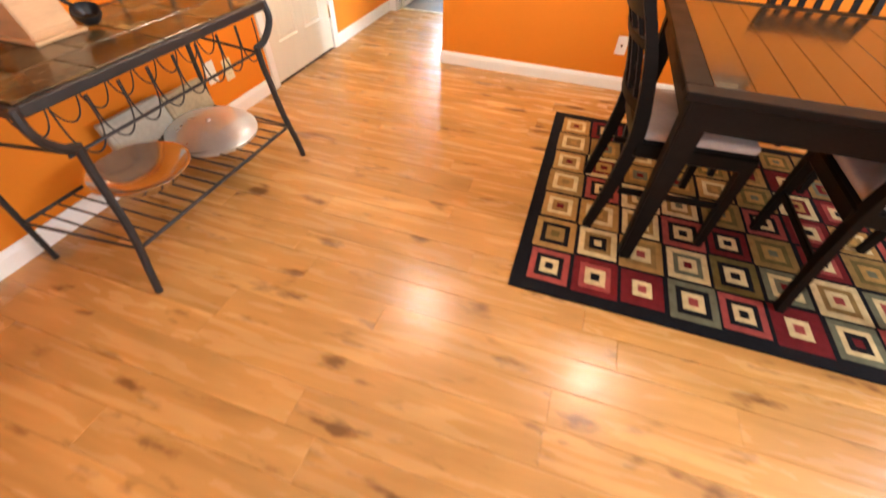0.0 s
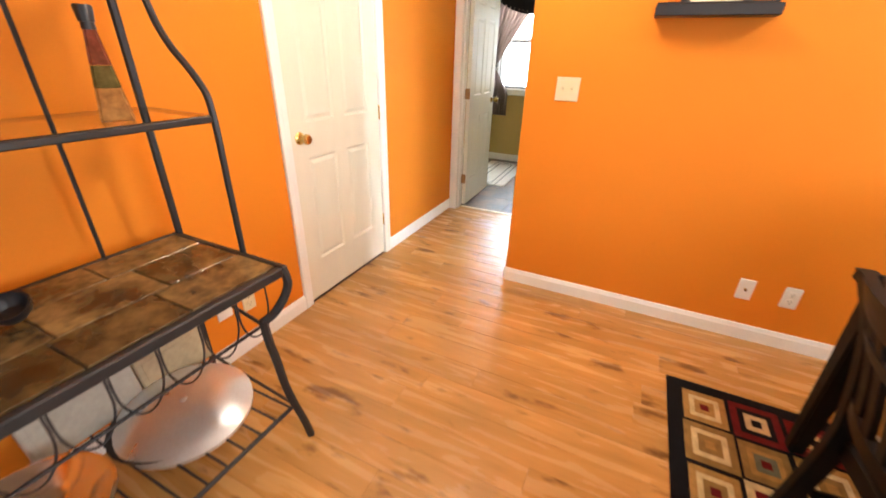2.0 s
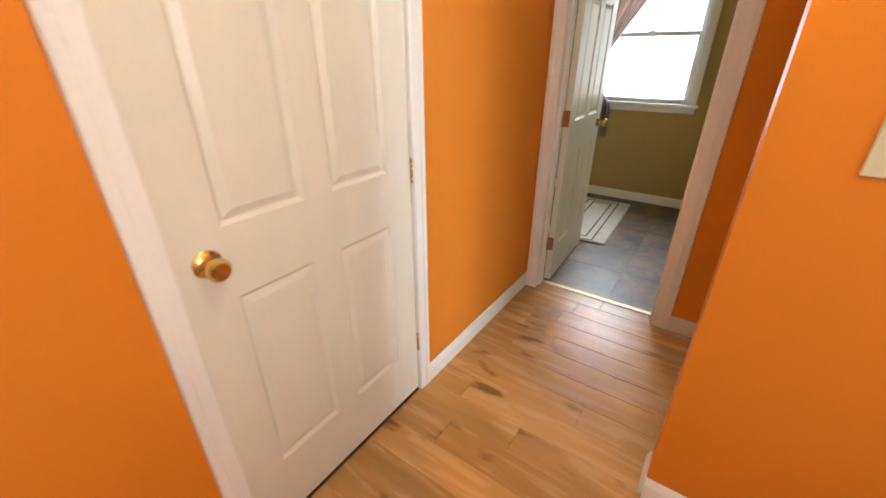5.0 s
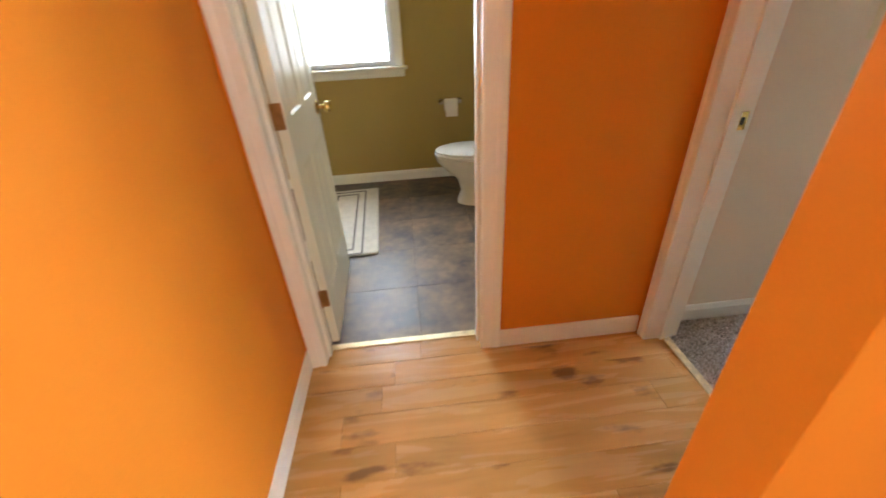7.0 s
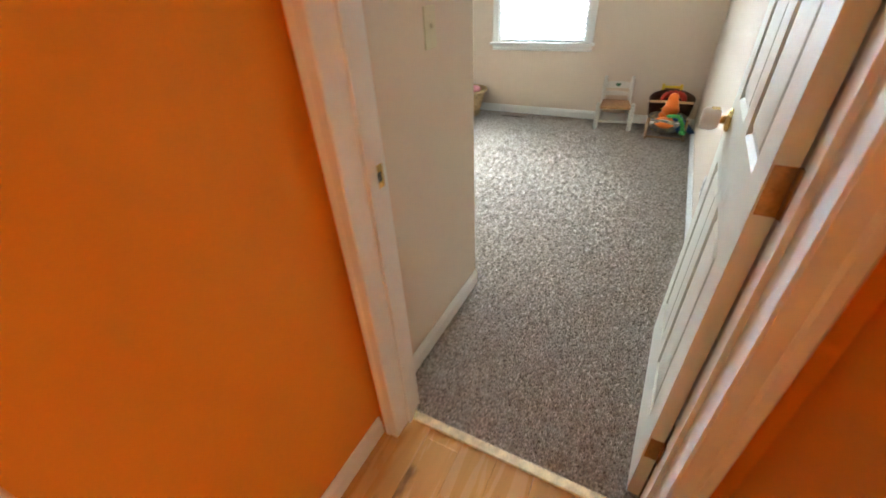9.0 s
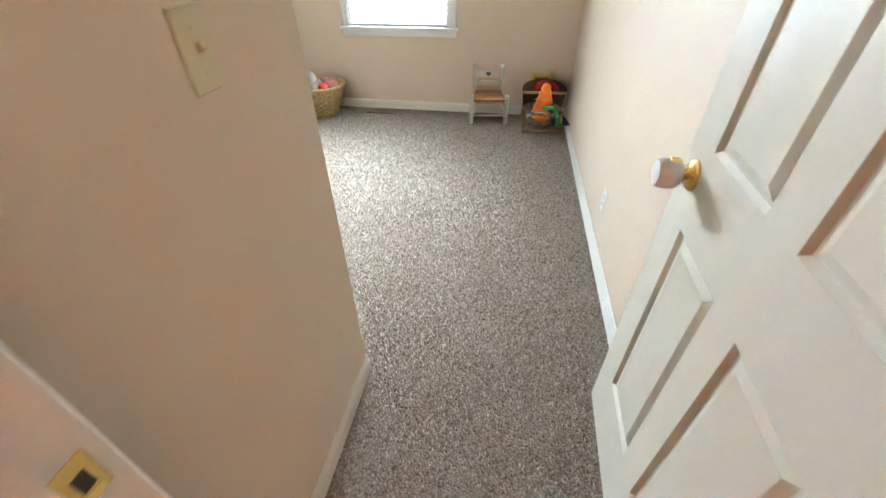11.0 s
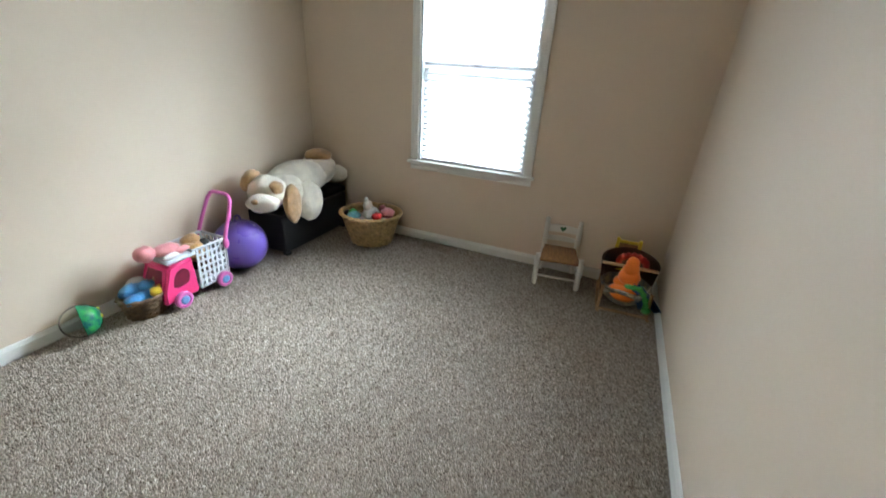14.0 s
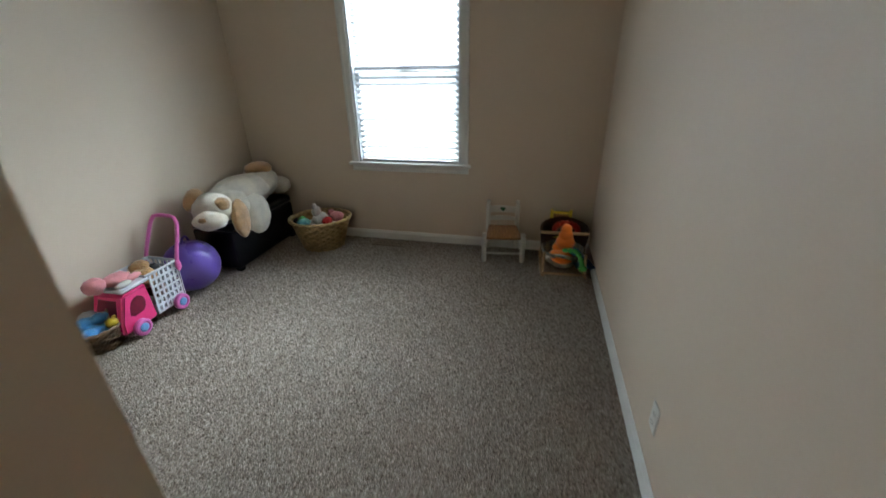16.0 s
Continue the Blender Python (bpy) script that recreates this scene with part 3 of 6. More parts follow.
for x in (0.13, w / 2, w - 0.13):
    bm = bmesh.new()
    for y in (-0.001, 0.047):
        tube(bm, [(x, y, WZ0 + 0.02), (x, y, WZ1 - 0.06)], 0.0011, 5)
    part("ladder_cord", bm, BLIND, blind)
bm = bmesh.new()
for dx, z in ((0.0, 1.25), (0.02, 1.18)):
    tube(bm, [(w - 0.075 + dx, -0.012, z), (w - 0.075 + dx, -0.012, WZ1 - 0.06)], 0.0012, 5)
    lathe(bm, [(0, -0.035), (0.005, -0.033), (0.004, -0.005), (0, 0)], 8, Matrix.Translation((w - 0.075 + dx, -0.012, z)))
part("pull_cord", bm, BLIND, blind, "hanging cords with small tassels")


# ---- switches and outlets ----
def plate(name, m, label, category, kind="outlet", wide=0.07, mt=WPLATE):
    """A wall plate: x across, y off the wall, z up, about its middle."""
    ob = thing(name, m, label, category)
    part("cover_plate", boxes((-wide / 2, wide / 2, 0, 0.006, -0.058, 0.058), bevel=0.003), mt, ob)
    n = max(1, round(wide / 0.058) if kind == "switch" else 1)
    if kind == "outlet":
        for z in (-0.02, 0.02):
            bm = bmesh.new()
            lathe(bm, [(0.0165, 0), (0.0165, 0.0015), (0.015, 0.0022), (0, 0.0022)], 18, pose(0, 0.006, z, -90))
            so = part("socket", bm, mt, ob)
            # slots are dark raised boxes, coloured as shaded holes
            part("slot", boxes((-0.0075, -0.0055, 0.0078, 0.009, z - 0.003, z + 0.007), (0.0055, 0.0075, 0.0078, 0.009, z - 0.003, z + 0.006), (-0.0022, 0.0022, 0.0078, 0.009, z - 0.0115, z - 0.007)), HOLESHADE, so)
    elif kind == "switch":
        xs = [0] if wide < 0.1 else [-0.023, 0.023]
        for x in xs:
            part("toggle", turn_all(boxes((-0.005, 0.005, 0, 0.014, -0.006, 0.006), bevel=0.002), pose(x, 0.004, 0.002, 25)), mt, ob)
            part("toggle_slot", boxes((x - 0.006, x + 0.006, 0.0056, 0.0066, -0.014, 0.014)), mt, ob)
    for x, z in ([(0, 0.0)] if kind == "outlet" else [(x, z) for x in xs for z in (-0.03, 0.03)] if kind == "switch" else [(0, 0.042), (0, -0.042)]):
        bm = bmesh.new()
        lathe(bm, [(0, 0.0), (0.003, 0.0), (0.0025, 0.001), (0, 0.0012)], 8, pose(x, 0.006, z, -90))
        part("screw", bm, mt, ob)
    if kind == "coax":
        bm = bmesh.new()
        lathe(bm, [(0, 0), (0.008, 0), (0.008, 0.004), (0.0048, 0.004), (0.0048, 0.012), (0, 0.012)], 12, pose(0, 0.006, 0, -90))
        part("connector", bm, BRASS, ob)
    return ob


plate("light_switch", pose(0.222, -0.0005, 1.20, 0, 0, 180), "ivory double light switch plate on the orange wall", "light switch", "switch", 0.118, PLATE)
plate("wall_outlet", pose(1.277, -0.0005, 0.292, 0, 0, 180), "white phone plate on the orange wall", "wall plate", "coax")
plate("wall_outlet", pose(1.468, -0.0005, 0.295, 0, 0, 180), "white power outlet on the orange wall", "outlet")
plate("wall_outlet", pose(XL + 0.0005, -1.232, 0.262, 0, 0, -90), "ivory outlet plate beside the baker's rack", "outlet", mt=PLATE)
plate("wall_plate", pose(XL + 0.0005, -1.36, 0.29, 0, 0, -90), "blank white cover plate beside the outlet", "wall plate", "blank", 0.075)
plate("light_switch", pose(1.165, 1.0945, 1.228, 0, 0, 180), "ivory light switch plate on the beige wall", "light switch", "switch", 0.07, PLATE)
plate("wall_outlet", pose(2.432, YK0 + 0.0005, 0.305), "white outlet plate on the beige wall", "outlet")

# ---- bathroom ----
CURTAIN = material("taupe_curtain", (0.40, 0.31, 0.27), 0.8, var=0.15, scale=3, fine=220, bump=0.3, sheen=0.3)
PLUM = material("dark_plum_fabric", (0.018, 0.010, 0.016), 0.75, var=0.25, scale=6, fine=220, bump=0.3, sheen=0.1)
PORC = material("white_porcelain", (0.84, 0.83, 0.80), 0.12, var=0.03, bump=0.0, coat=0.4)
TOWEL = material("white_cotton_pile", (0.78, 0.75, 0.68), 0.95, var=0.12, scale=20, fine=260, bump=0.9, depth=0.006, sheen=0.3)
GREYST = material("grey_woven_stripe", (0.16, 0.15, 0.14), 0.9, fine=200, bump=0.6)
CHROME = material("brushed_nickel", (0.45, 0.40, 0.34), 0.28, 1.0, var=0.1, bump=0.03)
PAPER = material("toilet_paper", (0.84, 0.83, 0.80), 0.95, var=0.05, fine=150, bump=0.3)


def sheet(bm, rows):
    """A cloth from rows of points, doubled for its thickness."""
    g = [[bm.verts.new(p) for p in r] for r in rows]
    for a, b in zip(g, g[1:]):
        for k in range(len(a) - 1):
            bm.faces.new((a[k], a[k + 1], b[k + 1], b[k]))
    bmesh.ops.solidify(bm, geom=bm.faces[:], thickness=0.003)


cur = thing("curtain", pose(0, 0, 0), "taupe tied-back curtain with a dark plum valance", "curtain")
bm, rows = bmesh.new(), []
for i in range(30):
    z = 2.14 - i * (2.14 - 0.62) / 29
    tie = math.exp(-((z - 1.21) / 0.24) ** 2)
    wd = 0.07 + (0.50 * min(1, max(0, z - 1.21) / 0.75) if z > 1.21 else 0.22 * min(1, (1.21 - z) / 0.3))
    x0 = V0 - 0.10 + 0.02 * tie
    rows.append([(x0 + wd * k / 40, YBF - 0.075 - 0.022 * math.sin(k * 1.35 + z) * (0.5 + 0.5 * (1 - tie)), z) for k in range(41)])
sheet(bm, rows)
part("drape", bm, CURTAIN, cur, "", True)
bm = bmesh.new()
tube(bm, bez([(V0 - 0.11, YBF - 0.05, 1.23), (V0 - 0.06, YBF - 0.125, 1.20), (V0 + 0.01, YBF - 0.09, 1.22), (V0 - 0.03, YBF - 0.03, 1.24)], 5), 0.014, 6, flat=1.8)
part("tieback", bm, PLUM, cur, "dark tieback band", True)
bm, rows = bmesh.new(), []
for i in range(14):
    f = i / 13
    rows.append([(V0 - 0.14 + 1.12 * k / 48, YBF - 0.10 - 0.018 * math.sin(f * 16 + 3 * abs(math.sin(k / 48 * math.pi))) - 0.03 * math.sin(f * math.pi), 2.22 - f * (0.17 + 0.24 * abs(math.sin((k / 48) * math.pi)) ** 0.8)) for k in range(49)])
sheet(bm, rows)
part("valance", bm, PLUM, cur, "dark plum swagged valance", True)
bm = bmesh.new()
tube(bm, [(V0 - 0.18, YBF - 0.085, 2.21), (V1 + 0.18, YBF - 0.085, 2.21)], 0.009, 10)
for x in (V0 - 0.15, V1 + 0.15):
    tube(bm, [(x, YBF, 2.21), (x, YBF - 0.085, 2.21)], 0.006, 8)
part("curtain_rod", bm, AGED, cur, "", True)

mat = thing("bath_mat", pose(-0.915, 2.50, 0.0, 0, 0, 2), "white cotton bath mat with grey stripes on the tiles", "bath mat")
bm = boxes((-0.25, 0.25, -0.55, 0.55, 0.001, 0.018), bevel=0.008)
part("mat", bm, TOWEL, mat, "", True)
for q in (0.09, 0.15):
    bm = boxes((-q, -q + 0.012, -0.40 - q, 0.40 + q - 0.05, 0.0182, 0.0205), (q - 0.012, q, -0.40 - q, 0.40 + q - 0.05, 0.0182, 0.0205), (-q + 0.012, q - 0.012, -0.40 - q, -0.388 - q, 0.0182, 0.0205), (-q + 0.012, q - 0.012, 0.338 + q, 0.35 + q, 0.0182, 0.0205))
    part("stripe", bm, GREYST, mat, "grey woven stripe")

toi = thing("toilet", pose(0.52, 2.66, 0, 0, 0, 90), "white porcelain toilet with closed lid", "toilet")
def oval(bm, rings, n=28):
    g = [[bm.verts.new((rx * math.cos(k * math.tau / n), cy + ry * (1.0 if math.sin(k * math.tau / n) > 0 else 0.8) * math.sin(k * math.tau / n), z)) for k in range(n)] for rx, ry, cy, z in rings]
    for a, b in zip(g, g[1:]):
        for k in range(n):
            bm.faces.new((a[k], a[(k + 1) % n], b[(k + 1) % n], b[k]))
    bm.faces.new(g[0][::-1])
    bm.faces.new(g[-1])
bm = bmesh.new()
oval(bm, [(0.115, 0.20, 0.36, 0.0), (0.115, 0.20, 0.36, 0.03), (0.10, 0.17, 0.36, 0.10), (0.11, 0.18, 0.38, 0.20), (0.155, 0.23, 0.42, 0.28), (0.18, 0.27, 0.44, 0.35), (0.185, 0.275, 0.44, 0.385)])
part("bowl", bm, PORC, toi, "", True)
bm = bmesh.new()
oval(bm, [(0.18, 0.27, 0.44, 0.387), (0.19, 0.282, 0.44, 0.392), (0.19, 0.282, 0.44, 0.405), (0.182, 0.272, 0.44, 0.409)])
part("seat", bm, PORC, toi, "", True)
bm = bmesh.new()
oval(bm, [(0.178, 0.27, 0.44, 0.411), (0.188, 0.28, 0.44, 0.416), (0.185, 0.275, 0.44, 0.428), (0.12, 0.2, 0.44, 0.436)])
part("lid", bm, PORC, toi, "", True)
part("tank", boxes((-0.22, 0.22, 0.012, 0.20, 0.38, 0.74), bevel=0.02), PORC, toi, "", True)
part("tank_lid", boxes((-0.23, 0.23, 0.006, 0.212, 0.742, 0.775), bevel=0.01), PORC, toi, "", True)
bm = bmesh.new()
tube(bm, [(0.15, 0.20, 0.68), (0.15, 0.222, 0.68), (0.09, 0.226, 0.675)], 0.007, 8)
part("flush_lever", bm, CHROME, toi)

tp = thing("toilet_paper_holder", pose(-0.005, YBF, 0.64), "metal holder with a white toilet paper roll", "paper holder")
bm = bmesh.new()
for x in (-0.075, 0.075):
    lathe(bm, [(0, 0), (0.026, 0), (0.026, 0.006), (0.012, 0.012), (0.009, 0.06), (0.012, 0.066), (0, 0.067)], 16, pose(x, 0, 0.02, 90))
tube(bm, [(-0.075, -0.058, 0.02), (0.075, -0.058, 0.02)], 0.006, 10)
part("bracket", bm, CHROME, tp, "", True)
bm = bmesh.new()
lathe(bm, [(0.02, -0.052), (0.048, -0.052), (0.05, -0.05), (0.05, 0.05), (0.048, 0.052), (0.02, 0.052), (0.02, -0.052)], 28, pose(0, -0.058, 0.0, 0, 90))
bm2 = box(bm, -0.05, 0.05, -0.1085, -0.107, -0.085, 0.0)
part("paper_roll", bm, PAPER, tp, "", True)

# ---- dining room ----
IRON = material("dark_wrought_iron", (0.016, 0.016, 0.018), 0.5, 0.0, var=0.3, scale=30, fine=180, bump=0.25, depth=0.001)
SLATE = material("slate_tile", (0.17, 0.115, 0.045), 0.22, var=0.3, scale=7, fine=35, bump=0.6, depth=0.004, dark=(0.018, 0.013, 0.009), perobj=0.5)
GROUT = material("dark_grout", (0.03, 0.025, 0.02), 0.9)
REFLECT = material("grey_bowl_reflector", (0.52, 0.51, 0.49), 0.8, var=0.1)
SHELFGL = glass("shelf_glass", (0.92, 0.98, 0.95), 0.02)
STEEL = material("stainless_steel", (0.86, 0.86, 0.86), 0.15, 1.0, var=0.08, scale=8, fine=30, bump=0.05, rvar=0.04)
ALU = material("brushed_aluminium", (0.72, 0.78, 0.84), 0.30, 0.85, var=0.12, scale=6, fine=140, bump=0.06)
BEECH = material("pale_beech", (0.62, 0.40, 0.22), 0.5, var=0.15, scale=3, fine=30, bump=0.08, stretch=(1, 1, 8))
BLACKP = material("black_plastic", (0.012, 0.012, 0.014), 0.4, var=0.1, bump=0.05)
WALNUT = material("dark_walnut_stain", (0.007, 0.0045, 0.0035), 0.5, var=0.35, scale=3, fine=24, bump=0.1, stretch=(3, 3, 14), spec=0.14)
TABLEW = material("table_walnut", (0.035, 0.018, 0.009), 0.14, var=0.4, scale=3, fine=22, bump=0.06, stretch=(14, 2, 2), coat=0.2, rvar=0.04, perobj=0.2)
CUSHION = material("grey_white_cushion", (0.55, 0.50, 0.47), 0.85, var=0.2, scale=9, fine=120, bump=0.4, sheen=0.2)

RX0, RX1, RY0, RY1, RZ = -0.825, -0.288, -2.55, -1.510, 0.748   # counter of the rack
rack = thing("bakers_rack", pose(0, 0, 0), "black wrought-iron baker's rack with slate tile counter", "rack")
bm = boxes((RX0, RX1, RY0, RY0 + 0.022, RZ - 0.032, RZ), (RX0, RX1, RY1 - 0.022, RY1, RZ - 0.032, RZ), (RX0, RX0 + 0.022, RY0 + 0.022, RY1 - 0.022, RZ - 0.032, RZ), (RX1 - 0.022, RX1, RY0 + 0.022, RY1 - 0.022, RZ - 0.032, RZ), bevel=0.004)
part("counter_frame", bm, IRON, rack)
counter = part("counter_bed", boxes((RX0 + 0.02, RX1 - 0.02, RY0 + 0.02, RY1 - 0.02, RZ - 0.03, RZ - 0.007)), GROUT, rack)
# added pale board, unseen itself, to brighten the reflection in the steel bowl
part("bowl_reflector", boxes((RX0 + 0.03, RX1 - 0.03, RY0 + 0.03, RY1 - 0.03, RZ - 0.038, RZ - 0.031)), REFLECT, rack)
cols = [(0.0, 0.29), (0.29, 0.66), (0.66, 1.0)]
cuts = [[0, 0.2, 0.44, 0.72, 1], [0, 0.13, 0.34, 0.52, 0.78, 1], [0, 0.24, 0.5, 0.73, 1]]
for (a, b), cs in zip(cols, cuts):
    for c0, c1 in zip(cs, cs[1:]):
        lx, ly = RX1 - RX0 - 0.05, RY1 - RY0 - 0.05
        x0, x1, y0, y1 = RX0 + 0.025 + a * lx, RX0 + 0.025 + b * lx, RY0 + 0.025 + c0 * ly, RY0 + 0.025 + c1 * ly
        bm = boxes((-(x1 - x0) / 2 + 0.002, (x1 - x0) / 2 - 0.002, -(y1 - y0) / 2 + 0.002, (y1 - y0) / 2 - 0.002, -0.006, 0.002), bevel=0.002)
        ob = part("slate_tile", bm, SLATE, counter)
        ob.location = ((x0 + x1) / 2, (y0 + y1) / 2, RZ)
for y, s in ((RY1, 1), (RY0, -1)):
    yy, ye = y - s * 0.012, y - s * 0.001
    bm = bmesh.new()
    tube(bm, bez([(RX1 - 0.012, yy, RZ - 0.01), (RX1 - 0.004, yy + s * 0.004, RZ - 0.06), (RX1 - 0.010, yy - s * 0.012, RZ - 0.105), (RX1 - 0.022, yy - s * 0.05, RZ - 0.148), (RX1 - 0.034, yy - s * 0.088, RZ - 0.165)], 6), 0.0140, 8)
    tube(bm, bez([(RX1 - 0.034, yy - s * 0.088, RZ - 0.158), (RX1 - 0.036, yy - s * 0.080, 0.50), (RX1 - 0.030, yy - s * 0.072, 0.42), (RX1 - 0.024, yy - s * 0.062, 0.30), (RX1 - 0.018, yy - s * 0.045, 0.20), (RX1 - 0.012, yy - s * 0.022, 0.10), (RX1 - 0.010, yy - s * 0.004, 0.004)], 6), 0.0140, 8)
    lathe(bm, [(0, 0), (0.014, 0), (0.014, 0.008), (0, 0.008)], 10, Matrix.Translation((RX1 - 0.010, yy - s * 0.004, 0)))
    part("front_leg", bm, IRON, rack, "S-curved iron leg", True)
    bm = bmesh.new()
    tube(bm, bez([(RX0 + 0.012, yy, RZ - 0.02), (RX0 + 0.012, yy - s * 0.004, 0.4), (RX0 + 0.006, yy, 0.004)], 5), 0.0115, 8)
    part("rear_leg", bm, IRON, rack, "", True)
    bm = bmesh.new()
    tube(bm, bez([(RX1 - 0.195, ye, RZ - 0.02), (RX1 - 0.195, ye, 0.95), (RX1 - 0.196, ye, 1.19), (RX1 - 0.232, ye, 1.27), (RX1 - 0.32, ye, 1.36), (RX1 - 0.365, ye, 1.46), (RX1 - 0.377, ye, 1.62), (RX1 - 0.425, ye, 1.76), (RX0 + 0.012, ye, 1.85)], 6), 0.0095, 8)
    part("front_post", bm, IRON, rack, "", True)
    bm = bmesh.new()
    tube(bm, [(RX0 + 0.016, ye, RZ - 0.01), (RX0 + 0.016, ye, 1.85)], 0.012, 8)
    part("rear_post", bm, IRON, rack, "", True)
    for z, xf in ((1.172, RX1 - 0.196), (1.50, RX1 - 0.370)):
        bm = boxes((RX0 + 0.012, xf, ye - 0.007, ye + 0.007, z - 0.014, z - 0.001), bevel=0.002)
        part("shelf_arm", bm, IRON, rack)
    for z, xf in ((0.56, RX1 - 0.036), (0.195, RX1 - 0.018)):
        bm = bmesh.new()
        tube(bm, [(RX0 + 0.012, yy - s * 0.004, z), (xf, yy - s * (0.08 if z > 0.4 else 0.045), z)], 0.006, 6)
        part("side_rail", bm, IRON, rack)
for z, xf in ((1.172, RX1 - 0.196), (1.50, RX1 - 0.370)):
    part("shelf_rail", boxes((xf - 0.008, xf + 0.006, RY0 - 0.004, RY1 + 0.004, z - 0.016, z + 0.002), bevel=0.003), IRON, rack)
    part("shelf_back_rail", boxes((RX0 + 0.004, RX0 + 0.016, RY0 - 0.004, RY1 + 0.004, z - 0.014, z), bevel=0.003), IRON, rack)
    part("glass_shelf", boxes((RX0 + 0.016, xf - 0.009, RY0 - 0.004, RY1 + 0.004, z - 0.003, z + 0.003), bevel=0.001), SHELFGL, rack, "clear glass shelf")
for y in (-1.745, -2.08, -2.26):
    bm = bmesh.new()
    tube(bm, [(RX0 + 0.008, y, RZ - 0.005), (RX0 + 0.008, y, 1.85)], 0.0065, 6)
    part("back_rod", bm, IRON, rack)
bm = bmesh.new()
tube(bm, bez([(RX0 + 0.012, RY0 + 0.024, 1.84), (RX0 + 0.012, RY0 + 0.3, 1.95), (RX0 + 0.012, (RY0 + RY1) / 2, 2.0), (RX0 + 0.012, RY1 - 0.3, 1.95), (RX0 + 0.012, RY1 - 0.024, 1.84)], 6), 0.011, 8)
part("crest", bm, IRON, rack, "", True)
# the scrolled wire holder under the counter
for z in (0.56, 0.705):
    bm = bmesh.new()
    tube(bm, [(RX1 - 0.05, RY0 + 0.07, z), (RX1 - 0.05, RY1 - 0.07, z)], 0.0055, 6)
    part("front_rail", bm, IRON, rack)
for z in (0.56,):
    bm = bmesh.new()
    tube(bm, [(RX0 + 0.03, RY0 + 0.03, z), (RX0 + 0.03, RY1 - 0.03, z)], 0.0055, 6)
    part("back_rail", bm, IRON, rack)
for x in (RX1 - 0.06, RX1 - 0.30):
    for i in range(8):
        yc = RY0 + 0.16 + i * 0.111
        bm = bmesh.new()
        tube(bm, bez([(x, yc - 0.052, 0.685), (x, yc - 0.05, 0.60), (x, yc - 0.03, 0.545), (x, yc, 0.525), (x, yc + 0.03, 0.545), (x, yc + 0.05, 0.60), (x, yc + 0.052, 0.685)], 5), 0.003, 6)
        part("wire_scroll", bm, IRON, rack, "", True)
# slatted bottom shelf
bm = bmesh.new()
for x, y0, y1 in ((RX1 - 0.018, RY0 + 0.05, RY1 - 0.05), (RX0 + 0.012, RY0 + 0.02, RY1 - 0.02)):
    tube(bm, [(x, y0, 0.195), (x, y1, 0.195)], 0.0075, 8)
part("bottom_frame", bm, IRON, rack)
for i in range(15):
    y = RY0 + 0.075 + i * (RY1 - RY0 - 0.15) / 14
    bm = bmesh.new()
    tube(bm, [(RX0 + 0.012, y, 0.197), (RX1 - 0.018, y, 0.197)], 0.0045, 6)
    part("slat", bm, IRON, rack)

# kitchen things on the rack
lid = thing("pan_lid", pose(-0.60, -1.765, 0.222, 4, 3, 20), "large domed aluminium pan lid on the wire shelf", "lid")
bm = bmesh.new()
lathe(bm, [(0.0, 0.052), (0.05, 0.050), (0.10, 0.043), (0.15, 0.030), (0.185, 0.014), (0.20, 0.004), (0.208, 0.0), (0.208, -0.012), (0.203, -0.012), (0.20, 0.0), (0.182, 0.011), (0.15, 0.027), (0.10, 0.040), (0, 0.048)], 44)
part("dome", bm, ALU, lid, "", True)
bm = bmesh.new()
lathe(bm, [(0, 0.05), (0.012, 0.051), (0.012, 0.056), (0.008, 0.058), (0, 0.058)], 16)
part("rivet", bm, ALU, lid, "", True)
under = thing("frying_pan", pose(-0.625, -1.80, 0.203, 0, 0, 0), "dark frying pan lying under the lid", "pan")
bm = bmesh.new()
lathe(bm, [(0, 0.0), (0.15, 0.0), (0.175, 0.006), (0.185, 0.012), (0.18, 0.012), (0.16, 0.006), (0, 0.005)], 36)
part("body", bm, BLACKP, under, "", True)
bowl = thing("steel_bowl", pose(-0.55, -2.20, 0.203), "shiny stainless steel mixing bowl on the wire shelf", "bowl")
bm = bmesh.new()
lathe(bm, [(0, 0.0), (0.07, 0.0), (0.085, 0.006), (0.14, 0.045), (0.175, 0.085), (0.182, 0.092), (0.19, 0.092), (0.19, 0.095), (0.180, 0.096), (0.172, 0.088), (0.136, 0.048), (0.08, 0.010), (0, 0.005)], 44)
part("body", bm, STEEL, bowl, "", True)
CARD = material("grey_card", (0.36, 0.36, 0.31), 0.6, var=0.2, scale=5, fine=50, bump=0.1)
CARD2 = material("tan_card", (0.36, 0.31, 0.20), 0.6, var=0.25, scale=6, fine=50, bump=0.1)
for i, (y0, y1, h, mt, lab) in enumerate(((-2.10, -1.79, 0.165, CARD, "grey baking tin standing against the wall"), (-1.785, -1.53, 0.145, CARD2, "tan cardboard box standing against the wall"))):
    b = thing("baking_tin" if i == 0 else "flat_box", pose(-0.80, (y0 + y1) / 2, 0.203, 0, -14, 0), lab, "tin" if i == 0 else "box")
    part("body", boxes((-0.02, 0.02, -(y1 - y0) / 2, (y1 - y0) / 2, 0, h), bevel=0.005), mt, b)
    part("panel", boxes((0.0205, 0.0235, -(y1 - y0) / 2 + 0.02, (y1 - y0) / 2 - 0.02, 0.02, h - 0.02), bevel=0.001), mt, b)

